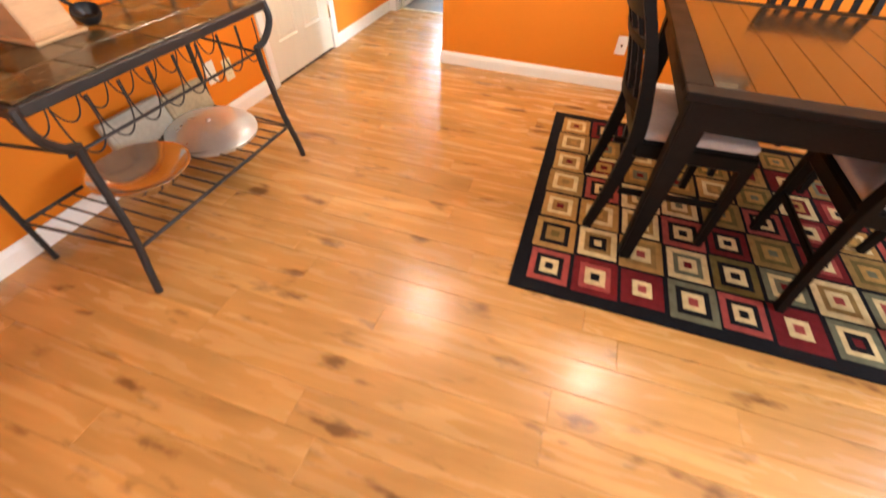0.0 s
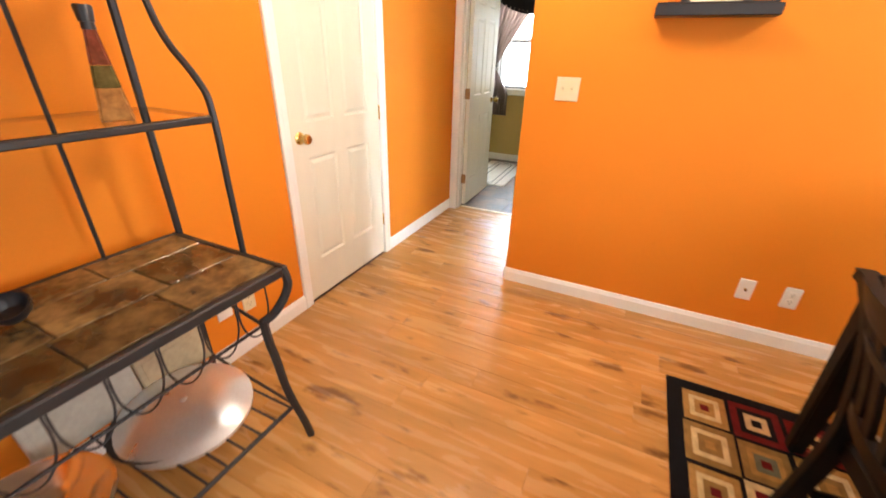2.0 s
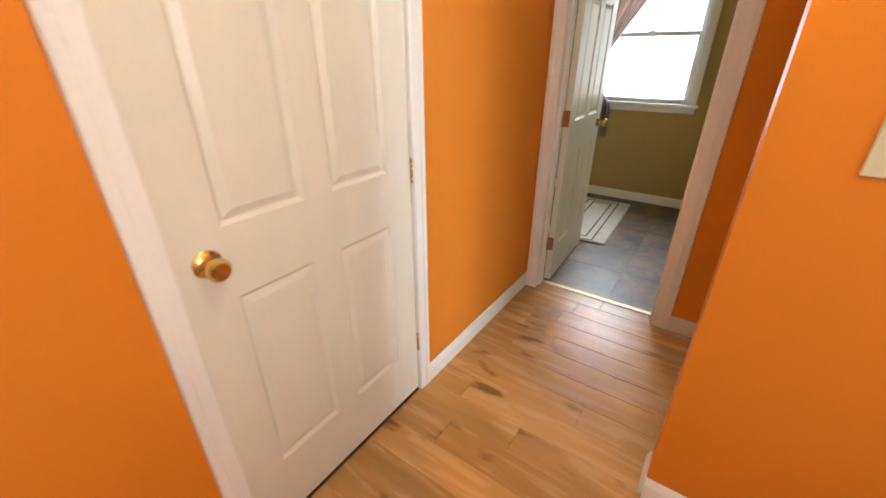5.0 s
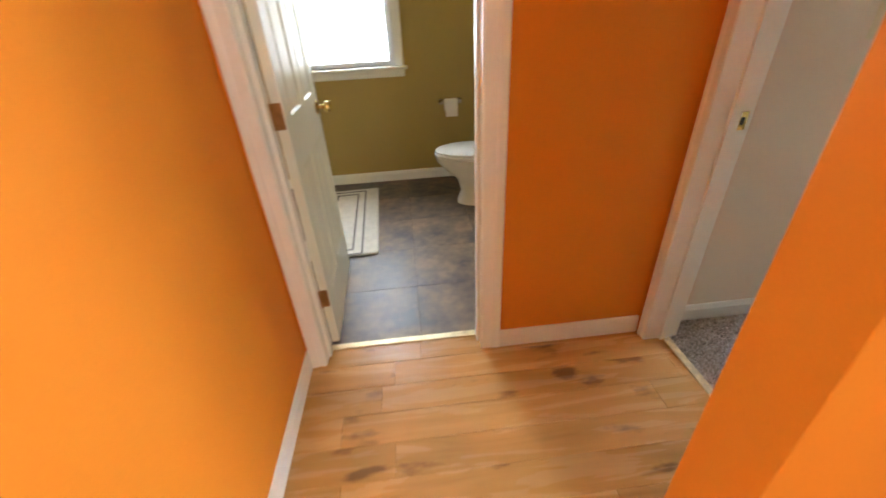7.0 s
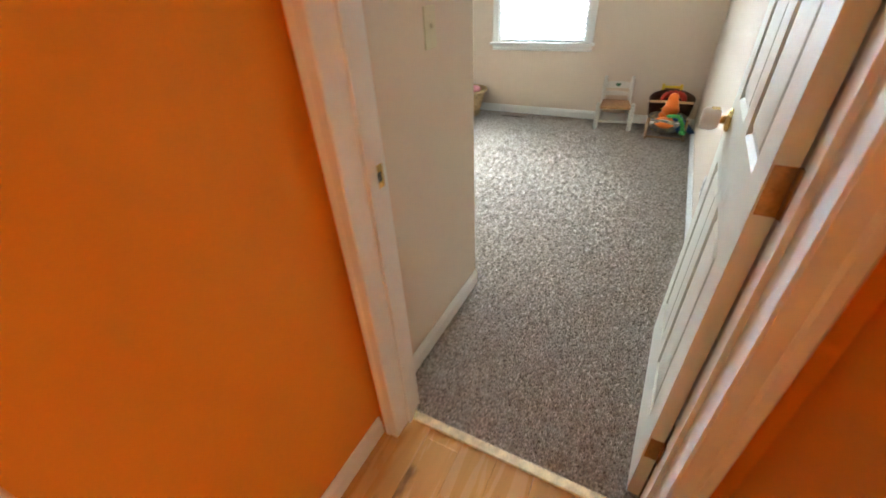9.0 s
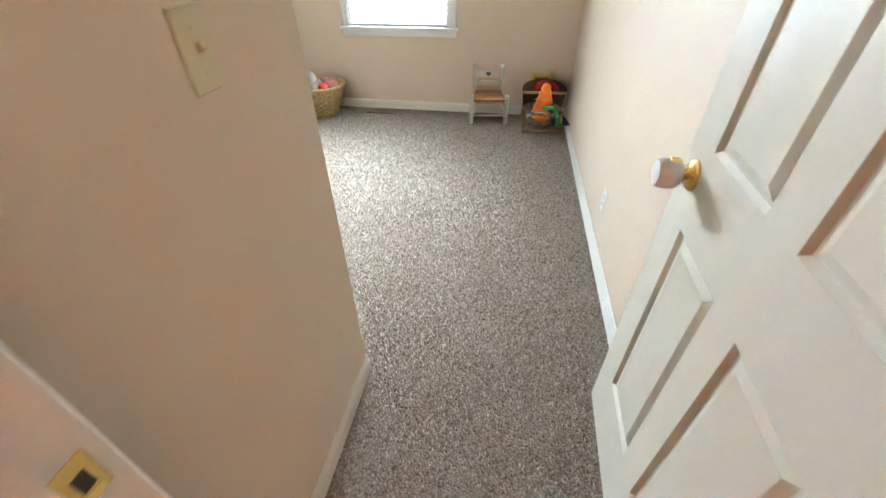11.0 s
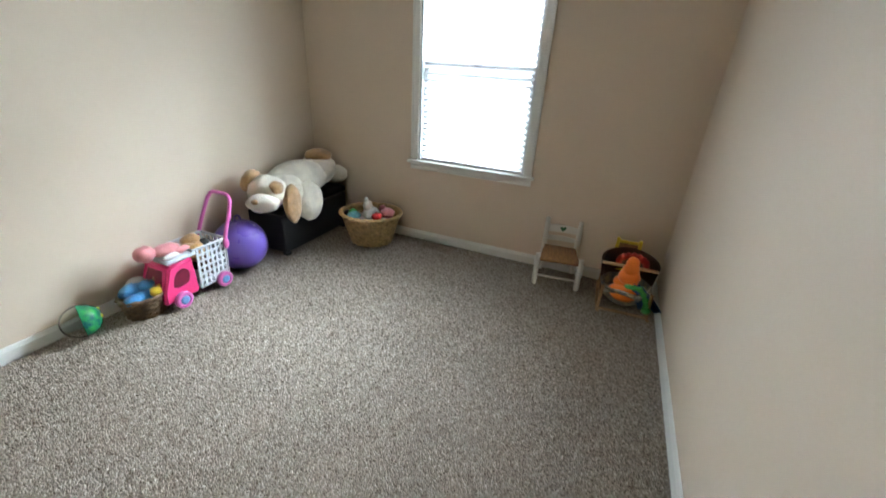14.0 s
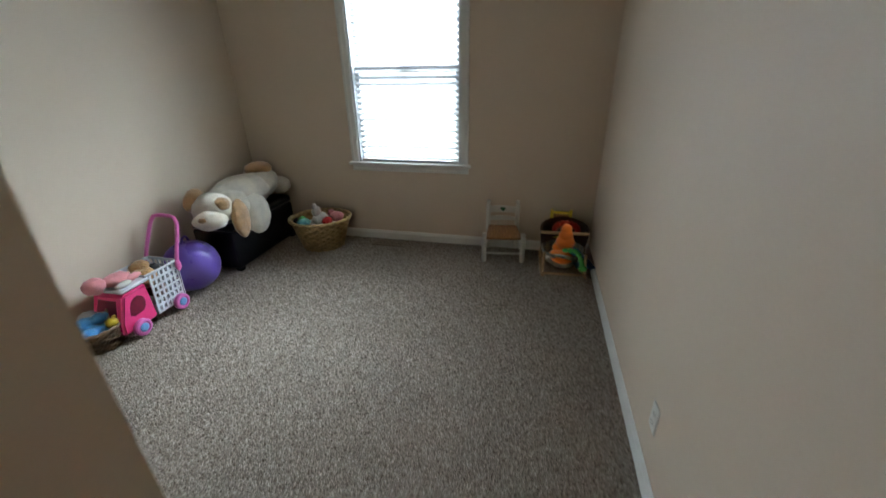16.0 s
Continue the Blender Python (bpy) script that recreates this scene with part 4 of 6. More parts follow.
kb = thing("knife_block", pose(-0.70, -2.15, RZ + 0.002, 0, 0, 0), "pale beech knife block with black-handled knives", "knife block")
bm = bmesh.new()
side = [(0.075, 0), (-0.085, 0), (-0.125, 0.165), (-0.085, 0.205), (0.035, 0.15), (0.075, 0.03)]
va, vb = [[bm.verts.new((x, y, z)) for x, z in side] for y in (-0.075, 0.075)]
for k in range(6):
    bm.faces.new((va[k], va[(k + 1) % 6], vb[(k + 1) % 6], vb[k]))
bm.faces.new(va[::-1])
bm.faces.new(vb)
bmesh.ops.recalc_face_normals(bm, faces=bm.faces)
bmesh.ops.bevel(bm, geom=bm.edges[:], offset=0.004, segments=2, affect="EDGES")
part("block", bm, BEECH, kb)
part("base", boxes((-0.09, 0.10, -0.09, 0.09, 0, 0.012), bevel=0.004), BEECH, kb)
for i in range(4):
    for j in range(3):
        bm = boxes((-0.009, 0.009, -0.006, 0.006, 0, 0.135 + 0.02 * ((i + j) % 2)), bevel=0.004)
        turn_all(bm, pose(0.012 - 0.036 * j, -0.052 + 0.034 * i, 0.150 + 0.0165 * j, 0, -22))
        part("knife_handle", bm, BLACKP, kb, "", True)
lad = thing("black_ladle", pose(-0.63, -2.02, RZ + 0.0025), "black plastic ladle propped beside the knife block", "ladle")
bm = bmesh.new()
lathe(bm, [(0, 0), (0.028, 0.006), (0.042, 0.026), (0.044, 0.044), (0.040, 0.044), (0.036, 0.028), (0.024, 0.012), (0, 0.008)], 22, pose(0, 0, 0.012, 12, 18, 0))
part("cup", bm, BLACKP, lad, "", True)
bm = bmesh.new()
tube(bm, bez([(-0.04, 0.0, 0.05), (-0.07, -0.03, 0.10), (-0.10, -0.05, 0.19)], 5), 0.007, 8)
part("handle", bm, BLACKP, lad, "", True)

ROOSTER = material("painted_ceramic", (0.62, 0.42, 0.14), 0.3, var=0.5, scale=16, fine=40, bump=0.05, dark=(0.12, 0.16, 0.28))
WCER = material("white_glaze", (0.78, 0.75, 0.68), 0.25, var=0.06, bump=0.02)
can = thing("canister", pose(-0.58, -2.06, 1.1755), "white painted ceramic canister on the glass shelf", "canister")
part("base", boxes((-0.062, 0.062, -0.062, 0.062, 0, 0.024), bevel=0.008), WCER, can)
part("body", boxes((-0.052, 0.052, -0.052, 0.052, 0.0245, 0.17), bevel=0.01), ROOSTER, can, "colourful painted sides")
part("rim", boxes((-0.056, 0.056, -0.056, 0.056, 0.1705, 0.185), bevel=0.005), WCER, can)
part("corner_strip", boxes((0.044, 0.0545, 0.044, 0.0545, 0.025, 0.169), bevel=0.003), WCER, can)
part("corner_strip", boxes((0.044, 0.0545, -0.0545, -0.044, 0.025, 0.169), bevel=0.003), WCER, can)
bot = thing("wine_bottle", pose(-0.70, -2.16, 1.1755), "dark wine bottle behind the canister", "bottle")
DARKGL = material("dark_bottle_glass", (0.02, 0.012, 0.01), 0.08, var=0.1, bump=0.0, coat=0.5)
bm = bmesh.new()
lathe(bm, [(0, 0.004), (0.034, 0), (0.037, 0.006), (0.037, 0.18), (0.03, 0.21), (0.015, 0.235), (0.014, 0.29), (0.016, 0.292), (0.016, 0.30), (0, 0.30)], 24)
part("body", bm, DARKGL, bot, "", True)
vas = thing("pepper_bottle", pose(-0.60, -1.69, 1.1755), "tall tapered bottle of layered peppers with dark stopper", "bottle")
bands = [(0.0, 0.075, (0.42, 0.20, 0.06)), (0.075, 0.125, (0.10, 0.09, 0.03)), (0.125, 0.20, (0.20, 0.05, 0.03))]
for z0, z1, c in bands:
    bm = bmesh.new()
    r = lambda z: 0.040 * (1 - z / 0.25) + 0.010
    lathe(bm, [(0, z0 + 0.0004), (r(z0) - 0.002, z0 + 0.0004), (r(z0), z0 + 0.003), (r(z1), z1 - 0.0005), (0, z1 - 0.0005)], 4, pose(0, 0, 0, 0, 0, 20))
    bmesh.ops.bevel(bm, geom=[e for e in bm.edges if abs(e.verts[0].co.z - e.verts[1].co.z) > 0.02], offset=0.006, segments=3, affect="EDGES")
    part("layer", bm, material("pepper_layer", c, 0.12, var=0.5, scale=25, fine=90, bump=0.1, coat=0.5), vas, "", True)
bm = bmesh.new()
lathe(bm, [(0.0145, 0.2), (0.0135, 0.215), (0.016, 0.216), (0.019, 0.245), (0.017, 0.25), (0, 0.25)], 16)
part("stopper", bm, BLACKP, vas, "dark stopper", True)

# ---- table, chairs and rug ----
TX0, TX1, TY0, TY1 = 1.335, 2.96, -1.80, -0.665
tab = thing("dining_table", pose(0, 0, 0.010), "dark walnut dining table with glossy planked top", "table")
nb = 13
for i in range(nb):
    wd = (TX1 - TX0 - 0.16) / nb
    bm = boxes((-wd / 2 + 0.0008, wd / 2 - 0.0008, -(TY1 - TY0) / 2 + 0.07, (TY1 - TY0) / 2 - 0.07, -0.012, 0.012), bevel=0.0016)
    ob = part("board", bm, TABLEW, tab)
    ob.location = (TX0 + 0.08 + wd * (i + 0.5), (TY0 + TY1) / 2, 0.728)
part("top_frame", boxes((TX0, TX1, TY0, TY0 + 0.0695, 0.712, 0.74), (TX0, TX1, TY1 - 0.0695, TY1, 0.712, 0.74), (TX0, TX0 + 0.0795, TY0 + 0.07, TY1 - 0.07, 0.712, 0.74), (TX1 - 0.0795, TX1, TY0 + 0.07, TY1 - 0.07, 0.712, 0.74), bevel=0.003), WALNUT, tab)
for q in ((TX0 + 0.06, TX1 - 0.06, TY0 + 0.04, TY0 + 0.062, 0.61, 0.711), (TX0 + 0.06, TX1 - 0.06, TY1 - 0.062, TY1 - 0.04, 0.61, 0.711), (TX0 + 0.04, TX0 + 0.06, TY0 + 0.04, TY1 - 0.04, 0.61, 0.711), (TX1 - 0.06, TX1 - 0.04, TY0 + 0.04, TY1 - 0.04, 0.61, 0.711)):
    part("apron", boxes(q, bevel=0.002), WALNUT, tab)
for x, y in ((TX0 + 0.07, TY0 + 0.075), (TX0 + 0.07, TY1 - 0.075), (TX1 - 0.07, TY0 + 0.075), (TX1 - 0.07, TY1 - 0.075)):
    bm = bmesh.new()
    v = box(bm, x - 0.042, x + 0.042, y - 0.042, y + 0.042, 0, 0.711)
    for q in v:
        if q.co.z < 0.1:
            q.co.x, q.co.y = x + (q.co.x - x) * 0.6, y + (q.co.y - y) * 0.6
    bmesh.ops.bevel(bm, geom=bm.edges[:], offset=0.006, segments=2, affect="EDGES")
    part("leg", bm, WALNUT, tab)


def dining_chair(m, label):
    """Faces +x; the floor is at z 0."""
    ob = thing("dining_chair", m, label, "chair", "chairs round the table")
    hw = 0.215
    for s in (-1, 1):
        bm = bmesh.new()
        line = bez([(-0.26, s * hw, 0.0), (-0.225, s * hw, 0.22), (-0.205, s * hw, 0.44), (-0.225, s * hw, 0.60), (-0.27, s * hw, 0.77), (-0.335, s * hw, 0.922)], 4)
        rings = []
        for i, p in enumerate(line):
            t = i / (len(line) - 1)
            wx, wy = 0.019 + 0.008 * math.sin(math.pi * min(1, t * 1.2)), 0.014
            rings.append([bm.verts.new(p + Vector((sx * wx, sy * wy, 0))) for sx, sy in ((-1, -1), (1, -1), (1, 1), (-1, 1))])
        for a, b in zip(rings, rings[1:]):
            for k in range(4):
                bm.faces.new((a[k], a[(k + 1) % 4], b[(k + 1) % 4], b[k]))
        bm.faces.new(rings[0][::-1])
        bm.faces.new(rings[-1])
        part("back_post", bm, WALNUT, ob, "curved rear leg and back post", True)
        bm = bmesh.new()
        v = box(bm, 0.185, 0.23, s * hw - 0.022, s * hw + 0.022, 0, 0.43)
        for q in v:
            if q.co.z < 0.1:
                q.co.x, q.co.y = 0.2075 + (q.co.x - 0.2075) * 0.65 + 0.012, s * hw + (q.co.y - s * hw) * 0.65
        part("front_leg", bm, WALNUT, ob)
    part("seat_frame", boxes((-0.20, 0.235, -0.235, 0.235, 0.385, 0.448), bevel=0.008), WALNUT, ob)
    bm = bmesh.new()
    box(bm, -0.185, 0.225, -0.215, 0.215, 0.449, 0.487, bevel=0.017, seg=3)
    part("seat", bm, CUSHION, ob, "grey-white padded seat", True)

    def rail(name, z0, z1, thick=0.013):
        bm, n = bmesh.new(), 10
        g = []
        for i in range(n + 1):
            y = -hw + 0.012 + (2 * hw - 0.024) * i / n
            bow = -0.045 * (1 - (y / hw) ** 2)
            g.append([bm.verts.new((back_x(z) + bow + o, y, z)) for z, o in ((z0, -thick), (z0, thick), (z1, thick), (z1, -thick))])
        for a, b in zip(g, g[1:]):
            for k in range(4):
                bm.faces.new((a[k], b[k], b[(k + 1) % 4], a[(k + 1) % 4]))
        bm.faces.new(g[0])
        bm.faces.new(g[-1][::-1])
        part(name, bm, WALNUT, ob, "", True)

    def back_x(z):
        pts = [(0.44, -0.205), (0.60, -0.225), (0.77, -0.27), (0.94, -0.342)]
        for (za, xa), (zb, xb) in zip(pts, pts[1:]):
            if z <= zb:
                return xa + (xb - xa) * (z - za) / (zb - za)
        return pts[-1][1]

    rail("crest_rail", 0.845, 0.930)
    rail("middle_rail", 0.757, 0.790)
    rail("lower_rail", 0.545, 0.585)
    for i in range(5):
        y = -0.145 + i * 0.0725
        bow = -0.045 * (1 - (y / hw) ** 2)
        bm, g = bmesh.new(), []
        for z in (0.57, 0.65, 0.73, 0.79, 0.86):
            g.append([bm.verts.new((back_x(z) + bow + sx * 0.008, y + sy * 0.014, z)) for sx, sy in ((-1, -1), (1, -1), (1, 1), (-1, 1))])
        for a, b in zip(g, g[1:]):
            for k in range(4):
                bm.faces.new((a[k], a[(k + 1) % 4], b[(k + 1) % 4], b[k]))
        part("slat", bm, WALNUT, ob)
    for q in ((-0.19, 0.20, -0.222, -0.205, 0.20, 0.228), (-0.19, 0.20, 0.205, 0.222, 0.20, 0.228)):
        part("stretcher", boxes(q, bevel=0.003), WALNUT, ob)
    return ob


chair = dining_chair(pose(1.485, -1.345, 0.010, 0, 0, 4), "dark walnut dining chair with a padded seat at the table's head")
c2 = copy_thing(chair, pose(2.20, -1.56, 0.010, 0, 0, 90))
tagged(c2, "dark walnut dining chair tucked under the long side")
c3 = copy_thing(chair, pose(2.06, -0.72, 0.010, 0, 0, -90))
tagged(c3, "dark walnut dining chair facing the orange wall's table side")

PAL = [material("rug_" + n, c, 0.95, var=0.25, scale=30, fine=400, bump=0.7, depth=0.003, spec=0.1) for n, c in
       (("black", (0.007, 0.007, 0.009)), ("gold", (0.25, 0.155, 0.05)), ("cream", (0.60, 0.48, 0.25)), ("maroon", (0.13, 0.012, 0.014)), ("rose", (0.30, 0.06, 0.05)), ("sage", (0.13, 0.135, 0.085)), ("tan", (0.36, 0.21, 0.065)), ("olive", (0.13, 0.10, 0.03)))]
UX0, UX1, UY0, UY1 = 0.968, 3.30, -2.05, -0.515
rug = thing("area_rug", pose(0, 0, 0), "dark-bordered rug patterned with nested coloured squares", "rug")
part("border", boxes((UX0, UX1, UY0, UY1, 0.0005, 0.0085), bevel=0.003), PAL[0], rug, "black rug border and ground")
rng = random.Random(11)
combos = [(1, 6, 5, 3), (2, 1, 2, 5), (1, 5, 3, 7), (6, 2, 1, 6), (3, 0, 2, 0), (4, 0, 2, 0), (3, 4, 2, 0), (5, 2, 4, 3), (2, 3, 6, 3), (1, 7, 6, 5), (2, 1, 5, 3), (3, 3, 2, 3), (5, 0, 2, 4), (6, 1, 3, 3)]
NEAR = [(4, 0, 2, 0), (3, 4, 2, 0), (3, 3, 2, 4), (5, 0, 2, 4), (4, 0, 2, 0), (3, 3, 2, 4), (5, 2, 0, 3), (4, 3, 2, 0)]
SECOND = [(6, 0, 1, 7), (2, 1, 0, 2), (6, 1, 2, 4), (2, 5, 2, 3), (7, 0, 2, 0), (5, 2, 5, 3), (2, 1, 2, 4)]
EDGE = [(6, 2, 1, 3), (1, 2, 6, 1), (6, 2, 1, 3), (1, 2, 1, 6), (6, 2, 6, 3)]
nx, ny = 12, 7
px, py = (UX1 - UX0 - 0.10) / nx, (UY1 - UY0 - 0.10) / ny
for i in range(nx):
    for j in range(ny):
        big = (i + j) % 2
        hx, hy = px / 2 - (0.004 if big else 0.012), py / 2 - (0.004 if big else 0.013)
        cx, cy = UX0 + 0.05 + px * (i + 0.5) + rng.uniform(-0.004, 0.004), UY0 + 0.05 + py * (j + 0.5) + rng.uniform(-0.004, 0.004)
        cs = rng.choice(combos[4:9] + combos[11:13]) if j == 0 else rng.choice(combos[:4] + combos[9:11]) if i == 0 else rng.choice(combos)
        if j == 0 and i < len(NEAR):
            cs = NEAR[i]
        elif j == 1 and i < len(SECOND):
            cs = SECOND[i]
        elif i == 0:
            cs = EDGE[j - 2]
        bm = bmesh.new()
        prev = [bm.verts.new((sx * hx, sy * hy, 0.0092)) for sx, sy in ((-1, -1), (1, -1), (1, 1), (-1, 1))]
        low = [bm.verts.new((sx * (hx + 0.001), sy * (hy + 0.001), 0.0075)) for sx, sy in ((-1, -1), (1, -1), (1, 1), (-1, 1))]
        for k in range(4):
            bm.faces.new((low[k], low[(k + 1) % 4], prev[(k + 1) % 4], prev[k])).material_index = 0
        for ring, f in enumerate((0.70, 0.46, 0.20)):
            cur_r = [bm.verts.new((sx * hx * f, sy * hy * f, 0.0092 + 0.0003 * ring)) for sx, sy in ((-1, -1), (1, -1), (1, 1), (-1, 1))]
            for k in range(4):
                bm.faces.new((prev[k], prev[(k + 1) % 4], cur_r[(k + 1) % 4], cur_r[k])).material_index = ring
            prev = cur_r
        bm.faces.new(prev).material_index = 3
        ob = part("square", bm, [PAL[c] for c in cs], rug)
        ob.location = (cx, cy, 0)

# ---- on the orange wall ----
BLACKW = material("black_lacquer", (0.012, 0.012, 0.014), 0.35, var=0.2, fine=80, bump=0.05)
IVORY = material("ivory_mat_board", (0.72, 0.67, 0.50), 0.8, var=0.04, bump=0.05)
PRINT = material("faded_print", (0.30, 0.27, 0.24), 0.6, var=0.5, scale=8, fine=30, bump=0.0, dark=(0.08, 0.07, 0.07))
led = thing("picture_ledge", pose(0.78, 0, 1.518), "black wooden picture ledge on the orange wall", "shelf")
part("shelf", boxes((-0.225, 0.225, -0.10, 0, 0, 0.018), bevel=0.002), BLACKW, led)
part("front_lip", boxes((-0.225, 0.225, -0.112, -0.1002, 0, 0.042), bevel=0.003), BLACKW, led)
part("back_plate", boxes((-0.225, 0.225, -0.012, -0.0, 0.0185, 0.06), bevel=0.002), BLACKW, led)


def picture(m, w, h, label, wd=0.035):
    ob = thing("framed_picture", m, label, "picture")
    bm = bmesh.new()
    for a, b, ac in (((-w / 2, 0, 0), (w / 2, 0, 0), (0, 0, 1)), ((-w / 2, 0, h), (w / 2, 0, h), (0, 0, -1)), ((-w / 2, 0, wd), (-w / 2, 0, h - wd), (1, 0, 0)), ((w / 2, 0, wd), (w / 2, 0, h - wd), (-1, 0, 0))):
        board(bm, a, b, ac, (0, -1, 0), wd, 0.02)
    part("frame", bm, BLACKW, ob)
    part("mat_board", boxes((-w / 2 + wd, w / 2 - wd, -0.006, -0.002, wd, h - wd)), IVORY, ob, "ivory mat board")
    part("print", boxes((-w / 2 + wd + 0.05, w / 2 - wd - 0.05, -0.0085, -0.0065, wd + 0.05, h - wd - 0.05)), PRINT, ob, "dim greyish print")
    return ob


picture(pose(0.775, -0.042, 1.537, -8), 0.26, 0.33, "black-framed picture standing on the ledge")
picture(pose(1.85, -0.001, 1.29), 0.54, 0.66, "black-framed picture hanging on the orange wall", 0.05)

# ---- playroom ----
LEATHER = material("black_leatherette", (0.010, 0.010, 0.012), 0.36, var=0.3, scale=5, fine=160, bump=0.25, depth=0.002)
FUR = material("cream_plush", (0.84, 0.77, 0.64), 0.95, var=0.22, scale=9, fine=140, bump=0.9, depth=0.01, sheen=0.4)
TANFUR = material("tan_plush", (0.46, 0.27, 0.12), 0.95, var=0.4, scale=14, fine=120, bump=0.9, depth=0.01, sheen=0.4)
EYEM = material("dark_button", (0.02, 0.012, 0.01), 0.15, bump=0.0)
WICKER = material("natural_wicker", (0.56, 0.39, 0.19), 0.6, var=0.35, scale=30, fine=90, bump=0.3)
DKWICKER = material("brown_wicker", (0.22, 0.14, 0.075), 0.65, var=0.4, scale=30, fine=90, bump=0.3)
PURPLE = material("purple_rubber", (0.15, 0.095, 0.42), 0.3, var=0.06, bump=0.03)
HOTPINK = material("hot_pink_plastic", (0.80, 0.055, 0.22), 0.3, var=0.04, bump=0.0)
# the cab's pink darkened, for the shade inside its windows
SHADEDPINK = material("shaded_pink_plastic", (0.16, 0.008, 0.03), 0.4, var=0.3, scale=18, bump=0.0)
ORCHID = material("orchid_plastic", (0.70, 0.16, 0.46), 0.32, var=0.04, bump=0.0)
PALEB = material("pale_blue_white_plastic", (0.70, 0.74, 0.78), 0.35, var=0.03, bump=0.0)
SKYB = material("sky_blue_plastic", (0.16, 0.34, 0.62), 0.4, var=0.06, bump=0.0)
BLUEFUR = material("blue_plush", (0.06, 0.27, 0.55), 0.95, var=0.25, scale=14, fine=160, bump=0.8, depth=0.006, sheen=0.3)
PINKC = material("pink_cloth", (0.72, 0.28, 0.30), 0.85, var=0.2, scale=12, fine=120, bump=0.4, sheen=0.2)
BROWNFUR = material("ginger_plush", (0.50, 0.28, 0.11), 0.95, var=0.35, scale=16, fine=140, bump=0.9, depth=0.006, sheen=0.3)
WHITEW = material("white_painted_wood", (0.78, 0.76, 0.70), 0.45, var=0.1, scale=8, fine=50, bump=0.12)
RUSH = material("woven_rush", (0.32, 0.155, 0.055), 0.75, var=0.4, scale=18, fine=120, bump=0.7, depth=0.004, stretch=(1, 5, 1))
GREENH = material("green_paint", (0.03, 0.14, 0.06), 0.6, bump=0.0)
ROCKW = material("honey_wood", (0.36, 0.22, 0.11), 0.5, var=0.25, scale=6, fine=40, bump=0.1)
BROWNV = material("dark_brown_fabric", (0.10, 0.045, 0.022), 0.85, var=0.3, scale=9, fine=120, bump=0.4)
ORANGEF = material("orange_felt", (0.85, 0.20, 0.02), 0.9, var=0.12, scale=14, fine=160, bump=0.4, sheen=0.2)
REDF = material("red_felt", (0.45, 0.035, 0.015), 0.9, var=0.2, fine=160, bump=0.4)
NAVY = material("blue_satin", (0.015, 0.07, 0.22), 0.45, var=0.25, scale=14, fine=120, bump=0.2)
GREENF = material("green_felt", (0.08, 0.38, 0.10), 0.85, var=0.2, fine=160, bump=0.4)
QUILT = material("printed_cloth", (0.46, 0.36, 0.20), 0.8, var=0.5, scale=22, fine=90, bump=0.4, dark=(0.10, 0.12, 0.16))
YELLOWP = material("yellow_plastic", (0.72, 0.52, 0.04), 0.4, var=0.06, bump=0.0)
REDP = material("red_cloth", (0.55, 0.02, 0.02), 0.8, var=0.2, fine=120, bump=0.3)
WHITEC = material("white_cloth", (0.72, 0.70, 0.66), 0.85, var=0.12, fine=120, bump=0.4)
TEAL = material("teal_cloth", (0.15, 0.42, 0.46), 0.8, var=0.3, scale=20, fine=120, bump=0.3)
LIME = material("green_plastic", (0.03, 0.34, 0.05), 0.2, var=0.3, scale=22, bump=0.0, coat=0.4, dark=(0.01, 0.10, 0.09))
CLEAR = glass("clear_plastic", (0.90, 0.97, 0.95), 0.05)
CLEAR.node_tree.nodes["Principled BSDF"].inputs["IOR"].default_value = 1.08
VENT = material("beige_vent_metal", (0.36, 0.29, 0.22), 0.5, 0.2, var=0.1, bump=0.05)
Z0 = 0.009     # things stand on top of the pile

chest = thing("storage_chest", pose(4.02, 3.045, 0, 0, 0, -1.0), "black leatherette storage chest on the carpet", "chest")
part("body", boxes((-0.40, 0.40, -0.185, 0.185, 0.035, 0.345), bevel=0.008), LEATHER, chest)
bm = boxes((-0.405, 0.405, -0.19, 0.19, 0.349, 0.415), bevel=0.02)
part("lid", bm, LEATHER, chest, "padded lid", True)
for x in (-0.365, 0.365):
    for y in (-0.155, 0.155):
        part("foot", boxes((x - 0.025, x + 0.025, y - 0.025, y + 0.025, 0.004, 0.0345), bevel=0.004), BLACKP, chest)
part("clasp", boxes((-0.40 + 0.02, -0.40 + 0.09, -0.1935, -0.1905, 0.352, 0.358), bevel=0.001), CHROME, chest, "small metal tag")

